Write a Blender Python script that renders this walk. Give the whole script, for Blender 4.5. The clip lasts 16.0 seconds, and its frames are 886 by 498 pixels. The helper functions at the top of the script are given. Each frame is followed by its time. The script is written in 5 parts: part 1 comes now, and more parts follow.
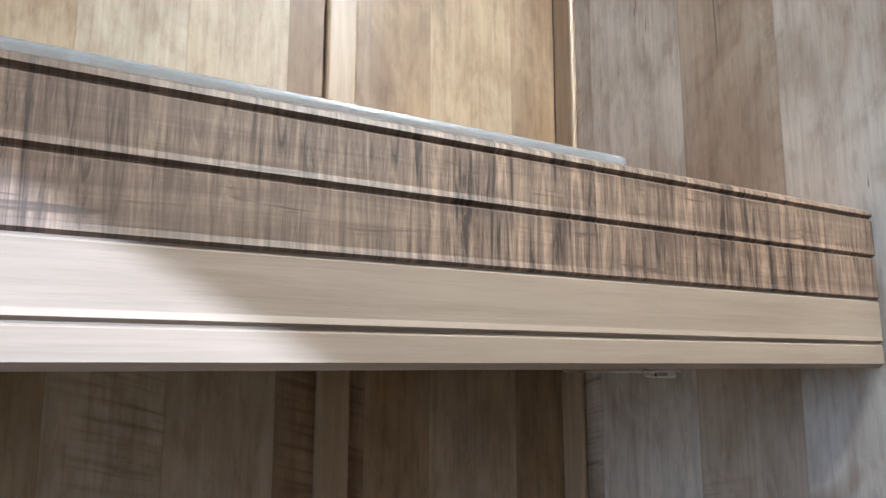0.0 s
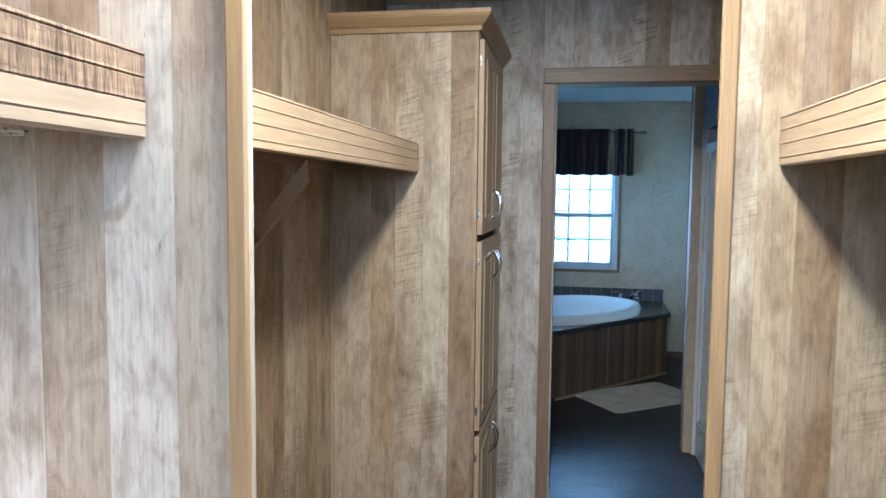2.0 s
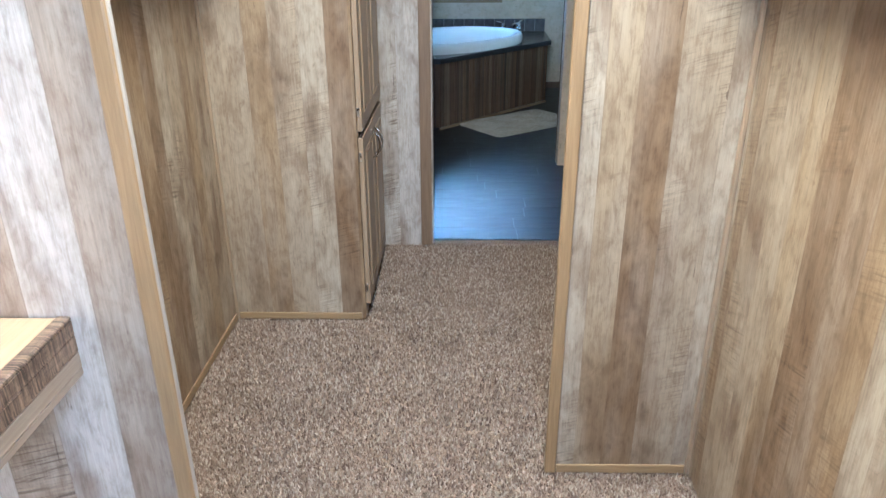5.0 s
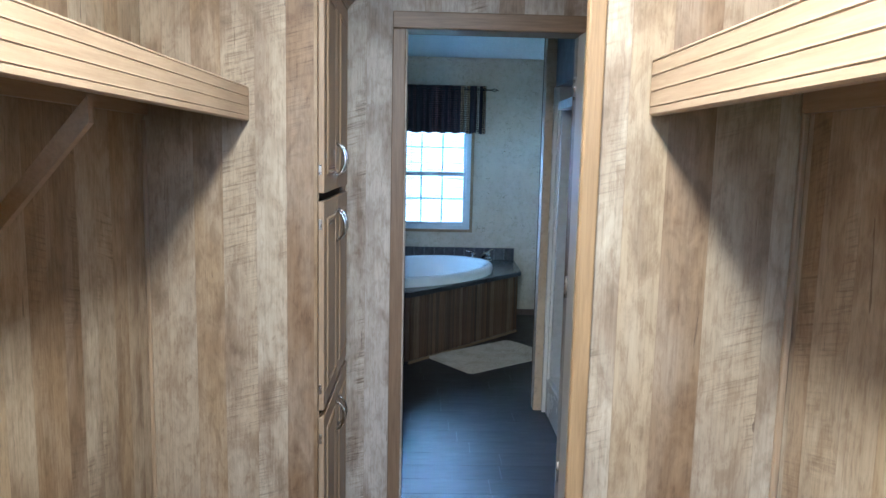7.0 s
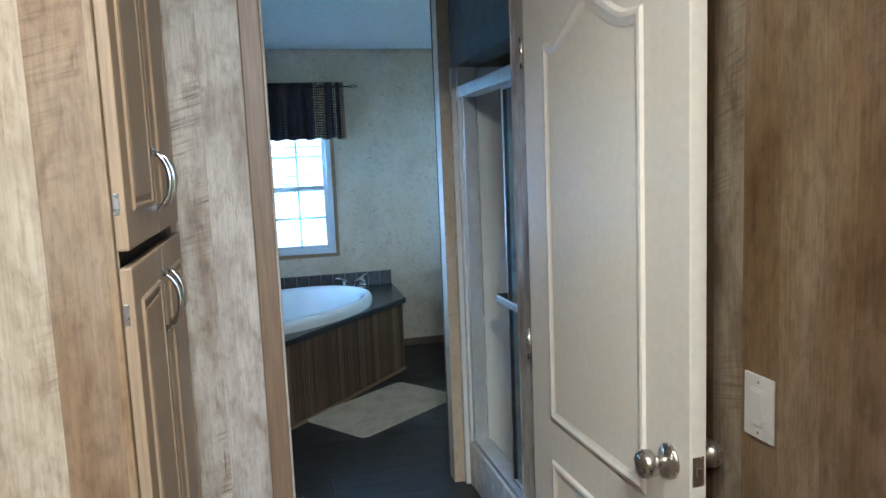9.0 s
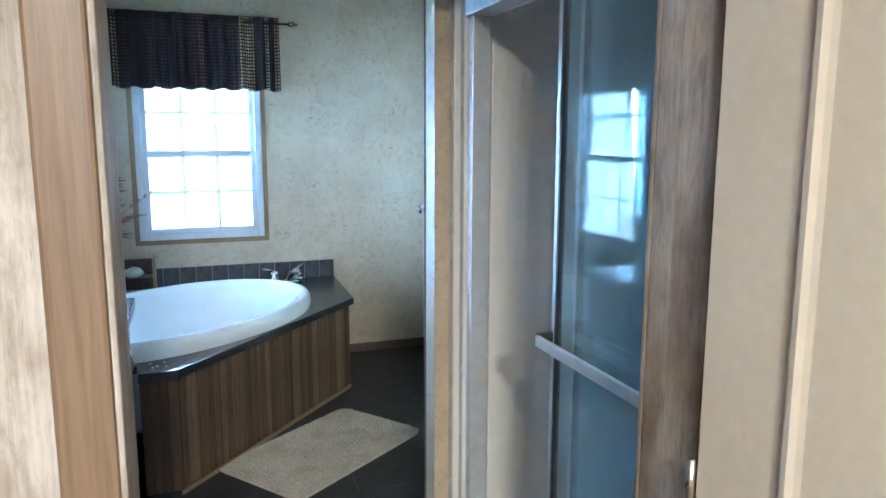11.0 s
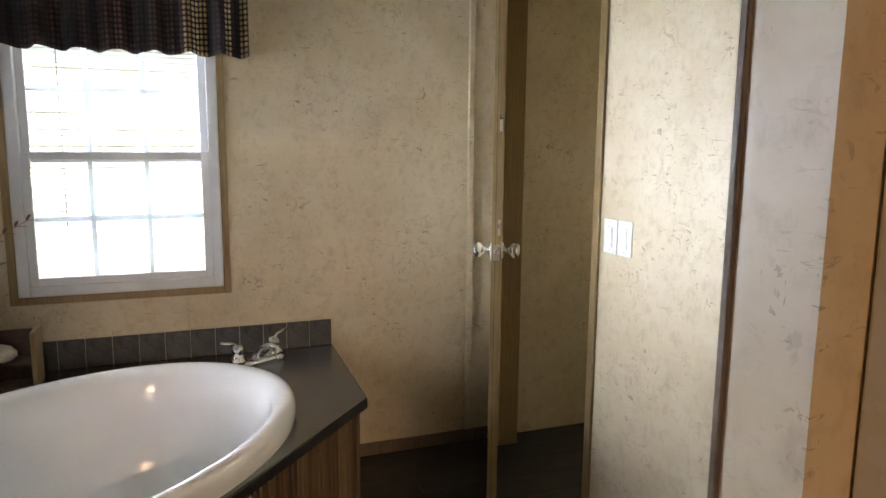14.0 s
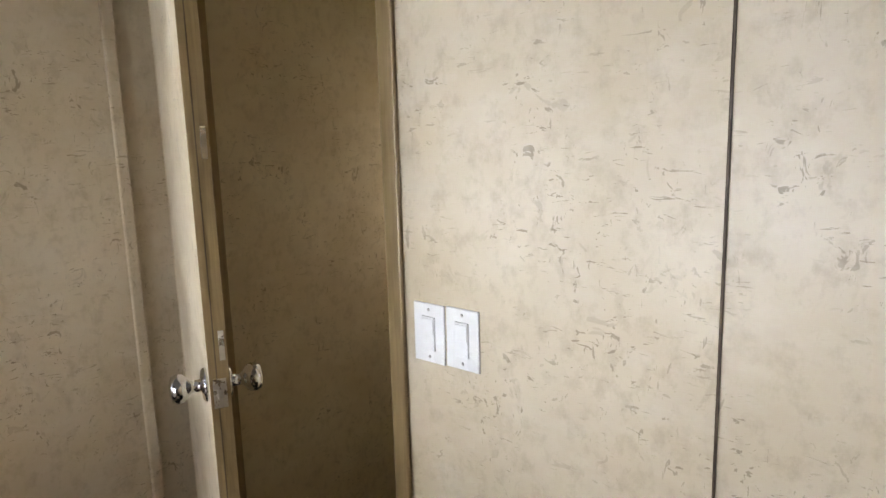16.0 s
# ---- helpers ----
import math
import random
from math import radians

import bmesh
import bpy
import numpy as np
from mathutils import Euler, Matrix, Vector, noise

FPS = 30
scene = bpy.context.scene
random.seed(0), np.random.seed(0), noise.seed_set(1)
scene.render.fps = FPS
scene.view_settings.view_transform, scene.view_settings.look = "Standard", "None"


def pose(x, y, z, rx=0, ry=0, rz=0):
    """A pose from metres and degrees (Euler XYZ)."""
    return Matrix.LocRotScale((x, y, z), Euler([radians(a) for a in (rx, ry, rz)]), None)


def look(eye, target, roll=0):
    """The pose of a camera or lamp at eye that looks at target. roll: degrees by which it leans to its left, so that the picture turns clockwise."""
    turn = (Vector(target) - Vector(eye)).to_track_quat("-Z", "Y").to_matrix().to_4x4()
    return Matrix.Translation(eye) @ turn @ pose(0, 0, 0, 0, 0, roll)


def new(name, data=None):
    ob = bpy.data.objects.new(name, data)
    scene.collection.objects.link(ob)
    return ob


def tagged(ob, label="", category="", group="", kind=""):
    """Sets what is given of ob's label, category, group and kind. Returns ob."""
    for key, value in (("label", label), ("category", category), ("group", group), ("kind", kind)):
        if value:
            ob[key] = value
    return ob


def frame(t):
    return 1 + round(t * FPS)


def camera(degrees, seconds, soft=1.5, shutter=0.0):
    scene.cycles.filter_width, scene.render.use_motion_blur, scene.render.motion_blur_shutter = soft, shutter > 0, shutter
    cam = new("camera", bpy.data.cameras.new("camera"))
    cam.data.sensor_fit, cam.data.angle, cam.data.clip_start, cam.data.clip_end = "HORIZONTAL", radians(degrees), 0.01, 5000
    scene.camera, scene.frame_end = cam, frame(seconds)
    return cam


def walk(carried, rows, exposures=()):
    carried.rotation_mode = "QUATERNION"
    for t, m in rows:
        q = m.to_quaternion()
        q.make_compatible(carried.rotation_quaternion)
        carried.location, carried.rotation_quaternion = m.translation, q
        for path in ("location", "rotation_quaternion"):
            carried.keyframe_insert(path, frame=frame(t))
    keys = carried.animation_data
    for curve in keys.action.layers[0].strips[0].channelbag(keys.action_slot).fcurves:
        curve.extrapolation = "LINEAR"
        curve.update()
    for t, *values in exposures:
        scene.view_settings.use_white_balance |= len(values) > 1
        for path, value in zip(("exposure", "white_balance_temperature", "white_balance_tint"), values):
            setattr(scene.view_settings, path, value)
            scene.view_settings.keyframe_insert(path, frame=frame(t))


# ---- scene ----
cam = camera(63.6, 16.0)
PATH = [
    (0, (0.015, 0.055, 1.629), (1.006, 1.764, 1.944), 0.1),
    (0.5, (-0.048, 0.044, 1.633), (1.429, 1.369, 1.885), -0.9),
    (0.8, (-0.123, 0.016, 1.616), (1.565, 1.075, 1.784), -1.3),
    (1, (-0.164, -0.008, 1.612), (1.628, 0.872, 1.726), -1.2),
    (1.5, (-0.24, -0.073, 1.597), (1.687, 0.464, 1.599), -0.0),
    (2, (-0.295, -0.191, 1.565), (1.668, 0.162, 1.409), 0.6),
    (2.5, (-0.349, -0.26, 1.515), (1.6, 0.016, 1.16), -0.8),
    (3, (-0.372, -0.275, 1.451), (1.533, -0.05, 0.885), -2.9),
    (3.2, (-0.385, -0.267, 1.419), (1.497, -0.078, 0.77), -3.3),
    (5.3, (-0.371, -0.225, 1.373), (1.465, -0.197, 0.581), -0.0),
    (5.5, (-0.363, -0.232, 1.412), (1.52, -0.194, 0.741), 0.5),
    (6, (-0.363, -0.249, 1.52), (1.589, -0.181, 1.092), 1.2),
    (6.5, (-0.281, -0.243, 1.55), (1.694, -0.184, 1.242), 1.3),
    (7, (-0.059, -0.196, 1.549), (1.923, -0.25, 1.287), 1.3),
    (7.5, (0.153, -0.165, 1.551), (2.117, -0.416, 1.265), 1.2),
    (8, (0.389, -0.165, 1.525), (2.342, -0.479, 1.233), 0.3),
    (8.5, (0.672, -0.155, 1.551), (2.627, -0.493, 1.298), -1.2),
    (8.7, (0.78, -0.125, 1.549), (2.727, -0.517, 1.312), -1.7),
    (9, (0.977, -0.091, 1.537), (2.905, -0.566, 1.294), -2.4),
    (9.2, (1.116, -0.062, 1.538), (3.017, -0.629, 1.285), -2.5),
    (11.3, (2.252, -0.213, 1.466), (4.115, -0.868, 1.151), 0.3),
    (11.5, (2.35, -0.229, 1.459), (4.221, -0.86, 1.139), 0.3),
    (12, (2.646, -0.306, 1.412), (4.563, -0.749, 1.054), 0.5),
    (12.5, (2.886, -0.328, 1.388), (4.828, -0.504, 0.943), 0.9),
    (13, (3.149, -0.327, 1.385), (5.09, -0.479, 0.928), 1.3),
    (13.5, (3.466, -0.393, 1.457), (5.391, -0.769, 1.067), 0.9),
    (14, (3.79, -0.461, 1.449), (5.64, -1.155, 1.141), 0.5),
    (14.5, (4.084, -0.536, 1.482), (5.809, -1.503, 1.183), -0.1),
    (15, (4.407, -0.603, 1.52), (5.982, -1.796, 1.211), -1.1),
    (15.5, (4.66, -0.723, 1.546), (6.082, -2.09, 1.214), -1.8),
    (16, (4.948, -0.865, 1.534), (6.247, -2.341, 1.167), -1.6),
]
EXPOSURES = [(0.0, 1.65, 4450, 9), (1.0, 2.35, 4200, 7), (2.0, 2.85, 4450, 7), (3.0, 3.0, 4600, 9), (5.5, 3.4, 4400, 8), (6.2, 3.0, 4400, 9), (7.0, 2.97, 4400, 9), (9.0, 3.15, 4580, 7),
             (11.0, 3.95, 4950, 10), (12.0, 3.8, 6600, 20), (13.0, 3.65, 8500, 28), (14.5, 2.85, 8900, 33), (16.0, 2.68, 9100, 34)]
walk(cam, [(t, look(eye, target, roll)) for t, eye, target, roll in PATH], EXPOSURES)
# ---- light ----
SUN_WAY = Vector((0.43, 0.32, -0.235)).normalized()
world = bpy.data.worlds.new("sky_world")
scene.world = world
world.use_nodes = True
_nt = world.node_tree
_sky = _nt.nodes.new("ShaderNodeTexSky")
_sky.sky_type = "NISHITA"
_sky.sun_disc = False
_sky.sun_elevation = math.asin(-SUN_WAY.z)
_sky.sun_rotation = math.atan2(-SUN_WAY.x, -SUN_WAY.y)
_nt.links.new(_sky.outputs[0], _nt.nodes["Background"].inputs[0])
_nt.nodes["Background"].inputs[1].default_value = 0.05


def lamp(name, kind, m, energy, colour, **extra):
    data = bpy.data.lights.new(name, kind)
    data.energy, data.color = energy, colour
    if "size" in extra:
        data.shape, data.size, data.size_y = "RECTANGLE", extra["size"], extra["size_y"]
    if "radius" in extra:
        data.shadow_soft_size = extra["radius"]
    if "angle" in extra:
        data.angle = radians(extra["angle"])
    ob = new(name, data)
    ob.matrix_world = m
    return ob


lamp("sun", "SUN", look((0, 0, 9), Vector((0, 0, 9)) + SUN_WAY), 5.0, (1.0, 0.94, 0.85), angle=0.5)
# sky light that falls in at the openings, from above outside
lamp("sky_light_far", "AREA", look((12.2, -0.3, 4.1), (6.8, -0.3, 1.3)), 930, (0.58, 0.80, 1.0), size=5.0, size_y=3.0)
lamp("sky_light_left", "AREA", look((9.0, 7.2, 1.9), (8.7, 0.64, 1.3)), 1370, (0.50, 0.76, 1.0), size=12.0, size_y=4.0)
# greenish fill lamp, added to brighten the toilet room through an unseen opening
lamp("toilet_fill", "AREA", look((7.5, -3.2, 1.8), (6.0, -2.6, 1.2)), 5.5, (0.55, 1.0, 0.85), size=0.8, size_y=0.8)
lamp("sky_light_closet", "AREA", look((-1.75, -0.4, 2.1), (0.4, 0.2, 1.2)), 7, (0.80, 0.90, 1.0), size=1.2, size_y=1.2)
# two closet ceiling lights shine downwards, both unseen; the second is added fill
for _x, _power in ((0.42, 10.6), (1.35, 2.4)):
    _l = lamp("closet_light", "AREA", pose(_x, -0.12, 2.385), _power, (1.0, 0.80, 0.52), size=0.22, size_y=0.22)
    _l.data.shape = "DISK"

# ---- materials ----
MATS = {}


def material(name):
    m = bpy.data.materials.new(name)
    m.use_nodes = True
    MATS[name] = m
    nt = m.node_tree
    bsdf = nt.nodes["Principled BSDF"]
    return m, nt, bsdf


def node(nt, kind, **values):
    n = nt.nodes.new("ShaderNode" + kind)
    for key, value in values.items():
        if key == "op":
            n.operation = value
        elif key == "dims":
            if kind == "TexVoronoi":
                n.voronoi_dimensions = value
            else:
                n.noise_dimensions = value
        elif key == "feature":
            n.feature = value
        else:
            n.inputs[key].default_value = value
    return n


def math_node(nt, op, a, b=None):
    n = nt.nodes.new("ShaderNodeMath")
    n.operation = op
    for i, v in enumerate((a, b)):
        if v is None:
            continue
        if isinstance(v, (int, float)):
            n.inputs[i].default_value = v
        else:
            nt.links.new(v, n.inputs[i])
    return n.outputs[0]


def ramp(nt, fac, stops):
    n = nt.nodes.new("ShaderNodeValToRGB")
    els = n.color_ramp.elements
    while len(els) < len(stops):
        els.new(0.5)
    for e, (p, c) in zip(els, stops):
        e.position, e.color = p, (*c, 1)
    nt.links.new(fac, n.inputs[0])
    return n.outputs[0]


def mix(nt, fac, a, b, blend="MIX"):
    n = nt.nodes.new("ShaderNodeMix")
    n.data_type, n.blend_type = "RGBA", blend
    if isinstance(fac, (int, float)):
        n.inputs[0].default_value = fac
    else:
        nt.links.new(fac, n.inputs[0])
    for i, v in ((6, a), (7, b)):
        if isinstance(v, tuple):
            n.inputs[i].default_value = (*v, 1)
        else:
            nt.links.new(v, n.inputs[i])
    return n.outputs[2]


def coords(nt, scale=(1, 1, 1)):
    tc = nt.nodes.new("ShaderNodeTexCoord")
    mp = nt.nodes.new("ShaderNodeMapping")
    mp.inputs["Scale"].default_value = scale
    nt.links.new(tc.outputs["Object"], mp.inputs[0])
    return mp.outputs[0]


def noise_at(nt, vec, scale, detail=4, rough=0.6, distortion=0.0):
    n = node(nt, "TexNoise", Scale=scale, Detail=detail, Roughness=rough, Distortion=distortion)
    nt.links.new(vec, n.inputs["Vector"])
    return n.outputs[0]


def bump(nt, bsdf, height, strength=0.3, distance=0.002):
    b = node(nt, "Bump", Strength=strength, Distance=distance)
    nt.links.new(height, b.inputs["Height"])
    nt.links.new(b.outputs[0], bsdf.inputs["Normal"])


def barn_panel(name, tones, scale=9.5, rough=0.5, saw=0.6, shift=0.0):
    """Vinyl wall panel printed as upright weathered boards, each with its own grain, stains and saw marks."""
    m, nt, bsdf = material(name)
    tc = nt.nodes.new("ShaderNodeTexCoord")
    sep = nt.nodes.new("ShaderNodeSeparateXYZ")
    nt.links.new(tc.outputs["Object"], sep.inputs[0])
    u = math_node(nt, "ADD", math_node(nt, "ADD", sep.outputs[0], sep.outputs[1]), shift)
    cells = node(nt, "TexVoronoi", dims="1D", Scale=scale, Randomness=0.8)
    nt.links.new(u, cells.inputs["W"])
    pick = nt.nodes.new("ShaderNodeSeparateColor")
    nt.links.new(cells.outputs["Color"], pick.inputs[0])
    white = nt.nodes.new("ShaderNodeTexWhiteNoise")
    white.noise_dimensions = "3D"
    nt.links.new(cells.outputs["Color"], white.inputs["Vector"])
    tone = ramp(nt, white.outputs[0], tones)
    tone.node.color_ramp.interpolation = "CONSTANT"
    soft = noise_at(nt, coords(nt, (1, 1, 0.3)), 6.0, 3, 0.5, 0.3)
    tone = mix(nt, 0.22, tone, ramp(nt, soft, [(0.36, (0.24, 0.165, 0.088)), (0.64, (0.42, 0.35, 0.255))]))
    seam = node(nt, "TexVoronoi", dims="1D", feature="DISTANCE_TO_EDGE", Scale=scale, Randomness=0.8)
    nt.links.new(u, seam.inputs["W"])
    # each board is cut from another place of the print
    far = nt.nodes.new("ShaderNodeVectorMath")
    far.operation = "MULTIPLY_ADD"
    nt.links.new(cells.outputs["Color"], far.inputs[0])
    far.inputs[1].default_value = (9.0, 9.0, 23.0)
    nt.links.new(tc.outputs["Object"], far.inputs[2])

    def print_at(stretch):
        mp = nt.nodes.new("ShaderNodeMapping")
        mp.inputs["Scale"].default_value = stretch
        nt.links.new(far.outputs[0], mp.inputs[0])
        return mp.outputs[0]

    grain = noise_at(nt, print_at((1, 1, 0.03)), 210.0, 5, 0.72, 0.15)
    stain = noise_at(nt, print_at((1, 1, 0.42)), 7.5, 3, 0.5, 0.25)
    wash = noise_at(nt, print_at((1, 1, 0.22)), 12.0, 3, 0.5, 0.1)
    col = mix(nt, math_node(nt, "MULTIPLY", ramp(nt, stain, [(0.50, (0, 0, 0)), (0.68, (1, 1, 1))]), 0.68), tone, (0.15, 0.088, 0.040))
    col = mix(nt, math_node(nt, "MULTIPLY", ramp(nt, wash, [(0.46, (0, 0, 0)), (0.66, (1, 1, 1))]), 0.26), col, (0.42, 0.365, 0.285))
    col = mix(nt, 0.34, col, ramp(nt, grain, [(0.32, (0.40, 0.35, 0.30)), (0.58, (1, 1, 1))]), "MULTIPLY")
    fleck = noise_at(nt, print_at((1, 1, 0.25)), 95.0, 4, 0.7, 0.4)
    col = mix(nt, 0.55, col, ramp(nt, fleck, [(0.34, (0.62, 0.56, 0.50)), (0.52, (1, 1, 1))]), "MULTIPLY")
    mottle = noise_at(nt, print_at((1, 1, 0.55)), 20.0, 5, 0.62, 0.6)
    col = mix(nt, 0.6, col, ramp(nt, mottle, [(0.34, (0.60, 0.53, 0.46)), (0.52, (1.0, 1.0, 1.0)), (0.68, (1.14, 1.14, 1.13))]), "MULTIPLY")
    # rubbed pale spots, knots and fine upright checks
    knot = noise_at(nt, print_at((1, 1, 0.7)), 15.0, 3, 0.6, 0.4)
    col = mix(nt, math_node(nt, "MULTIPLY", ramp(nt, knot, [(0.68, (0, 0, 0)), (0.78, (1, 1, 1))]), 0.6), col, (0.135, 0.078, 0.04))
    crack = noise_at(nt, print_at((1, 1, 0.07)), 60.0, 3, 0.6, 1.2)
    col = mix(nt, math_node(nt, "MULTIPLY", ramp(nt, crack, [(0.705, (0, 0, 0)), (0.735, (1, 1, 1))]), 0.75), col, (0.085, 0.052, 0.03))
    col = mix(nt, math_node(nt, "MULTIPLY", ramp(nt, seam.outputs["Distance"], [(0.0, (1, 1, 1)), (0.012, (0, 0, 0))]), 0.42), col, (0.15, 0.095, 0.055))
    # slanting blade strokes on some boards
    slant = nt.nodes.new("ShaderNodeCombineXYZ")
    nt.links.new(math_node(nt, "MULTIPLY", u, 2.2), slant.inputs[0])
    nt.links.new(math_node(nt, "MULTIPLY", math_node(nt, "ADD", sep.outputs[2], math_node(nt, "MULTIPLY", u, 0.28)), 38.0), slant.inputs[2])
    strokes = noise_at(nt, slant.outputs[0], 3.4, 4, 0.65, 0.5)
    patch = ramp(nt, noise_at(nt, print_at((1, 1, 0.6)), 6.0, 2, 0.5), [(0.50, (0, 0, 0)), (0.62, (1, 1, 1))])
    some = math_node(nt, "MULTIPLY", math_node(nt, "GREATER_THAN", pick.outputs[2], 0.55), patch)
    col = mix(nt, math_node(nt, "MULTIPLY", some, saw), col, ramp(nt, strokes, [(0.36, (0.42, 0.36, 0.30)), (0.47, (0.95, 0.94, 0.92)), (0.62, (1.18, 1.17, 1.15))]), "MULTIPLY")
    nt.links.new(col, bsdf.inputs["Base Color"])
    nt.links.new(ramp(nt, grain, [(0.2, (rough + 0.14,) * 3), (0.8, (rough - 0.08,) * 3)]), bsdf.inputs["Roughness"])
    bump(nt, bsdf, grain, 0.18, 0.001)
    return m


TONES = [(0.0, (0.190, 0.118, 0.057)), (0.14, (0.375, 0.300, 0.200)), (0.30, (0.258, 0.171, 0.083)), (0.44, (0.350, 0.262, 0.150)), (0.58, (0.420, 0.355, 0.256)), (0.72, (0.215, 0.137, 0.066)), (0.84, (0.31, 0.218, 0.115))]
WOOD_PANEL = barn_panel("barn_board_panel", TONES, 12.0)
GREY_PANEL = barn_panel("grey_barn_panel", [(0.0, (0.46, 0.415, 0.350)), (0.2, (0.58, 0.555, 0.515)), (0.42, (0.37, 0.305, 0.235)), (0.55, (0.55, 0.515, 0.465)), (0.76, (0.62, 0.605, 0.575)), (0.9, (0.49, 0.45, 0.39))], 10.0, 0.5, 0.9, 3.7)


def timber(name, light, dark, along="x", rough=0.45, scale=1.0, saw=0.0, vary=None):
    """Plain sawn wood with its grain along one axis."""
    m, nt, bsdf = material(name)
    squeeze = {"x": (0.05, 1, 1), "y": (1, 0.05, 1), "z": (1, 1, 0.05)}[along]
    g = noise_at(nt, coords(nt, squeeze), 110 * scale, 6, 0.7, 0.4)
    w = noise_at(nt, coords(nt, tuple(0.3 if s < 1 else 1 for s in squeeze)), 14 * scale, 4, 0.6, 0.8)
    col = ramp(nt, g, [(0.28, dark), (0.62, light)])
    col = mix(nt, math_node(nt, "MULTIPLY", w, 0.45), col, tuple(c * 0.62 for c in light))
    info = nt.nodes.new("ShaderNodeObjectInfo")
    col = mix(nt, 0.9 if vary else 0.35, col, ramp(nt, info.outputs["Random"], vary or [(0.0, (0.7, 0.66, 0.62)), (1.0, (1, 1, 1))]), "MULTIPLY")
    if saw:
        # blade strokes across the grain, broken into patches, and long thin checks
        cross = {"x": (46, 1.5, 3.0), "y": (1.5, 30, 1.5), "z": (1.5, 1.5, 30)}[along]
        s = noise_at(nt, coords(nt, cross), 4.2, 5, 0.75, 0.9)
        fine = noise_at(nt, coords(nt, tuple(c * 3.0 for c in cross)), 4.2, 3, 0.6, 0.6)
        mask = ramp(nt, noise_at(nt, coords(nt, (1, 1, 2)), 3.2, 2, 0.5), [(0.34, (0.12, 0.12, 0.12)), (0.46, (1, 1, 1))])
        col = mix(nt, math_node(nt, "MULTIPLY", mask, saw), col, ramp(nt, s, [(0.40, (0.16, 0.125, 0.105)), (0.455, (0.72, 0.67, 0.62)), (0.53, (1.05, 1.03, 1.0)), (0.63, (1.9, 1.85, 1.78))]), "MULTIPLY")
        col = mix(nt, math_node(nt, "MULTIPLY", mask, 0.5), col, ramp(nt, fine, [(0.4, (0.55, 0.50, 0.46)), (0.5, (1, 1, 1))]), "MULTIPLY")
        check = noise_at(nt, coords(nt, tuple(0.06 if v < 1 else 1 for v in squeeze)), 170, 3, 0.6, 1.2)
        col = mix(nt, ramp(nt, check, [(0.62, (0, 0, 0)), (0.68, (0.75, 0.75, 0.75))]), col, (0.05, 0.033, 0.022))
    nt.links.new(col, bsdf.inputs["Base Color"])
    bsdf.inputs["Roughness"].default_value = rough
    bump(nt, bsdf, g, 0.25, 0.001)
    return m


TRIM = timber("oak_trim", (0.36, 0.240, 0.115), (0.22, 0.139, 0.06), "z", 0.4)
TRIM_X = timber("oak_trim_level", (0.37, 0.255, 0.125), (0.24, 0.15, 0.068), "y", 0.4)
CASING = timber("brown_casing_wood", (0.27, 0.185, 0.11), (0.15, 0.097, 0.056), "z", 0.45)
CASING_Y = timber("brown_casing_wood_level", (0.27, 0.185, 0.11), (0.15, 0.097, 0.056), "y", 0.45)
BEAD_GREY = timber("grey_bead_wood", (0.42, 0.385, 0.34), (0.29, 0.255, 0.215), "z", 0.45)
FASCIA = timber("fascia_wood", (0.437, 0.328, 0.211), (0.281, 0.195, 0.117), "x", 0.45)
FASCIA_OLD = timber("sawn_fascia_wood", (0.195, 0.140, 0.098), (0.085, 0.058, 0.039), "x", 0.55, 1.0, 0.95)
FASCIA_PALE = timber("pale_fascia_wood", (0.30, 0.238, 0.178), (0.20, 0.153, 0.108), "x", 0.45)
SHELF_WOOD = timber("shelf_wood", (0.375, 0.270, 0.165), (0.255, 0.173, 0.098), "x", 0.5)
CAB_DOOR = timber("cabinet_door_wood", (0.38, 0.28, 0.175), (0.23, 0.16, 0.095), "z", 0.42)
VAN_WOOD = timber("vanity_wood", (0.20, 0.14, 0.095), (0.09, 0.062, 0.042), "z", 0.55)
SKIRT = timber("skirt_board_wood", (0.19, 0.132, 0.080), (0.065, 0.043, 0.026), "z", 0.5, 1.0, 0.0, [(0.0, (0.22, 0.16, 0.12)), (0.25, (0.95, 0.68, 0.46)), (0.45, (0.42, 0.36, 0.31)), (0.65, (1.3, 1.15, 0.95)), (0.85, (0.5, 0.32, 0.2)), (1.0, (1.1, 0.85, 0.6))])


def plain(name, colour, rough=0.5, metal=0.0, vary=0.06, scale=30.0, bumps=0.0, spec=0.5):
    m, nt, bsdf = material(name)
    n = noise_at(nt, coords(nt), scale, 5, 0.6)
    lo = tuple(max(0.0, c * (1 - vary * 2)) for c in colour)
    hi = tuple(min(1.0, c * (1 + vary)) for c in colour)
    nt.links.new(ramp(nt, n, [(0.3, lo), (0.7, hi)]), bsdf.inputs["Base Color"])
    nt.links.new(ramp(nt, n, [(0.3, (min(1, rough + 0.06),) * 3), (0.7, (max(0.02, rough - 0.04),) * 3)]), bsdf.inputs["Roughness"])
    bsdf.inputs["Metallic"].default_value = metal
    bsdf.inputs["Specular IOR Level"].default_value = spec
    if bumps:
        bump(nt, bsdf, n, bumps, 0.002)
    return m


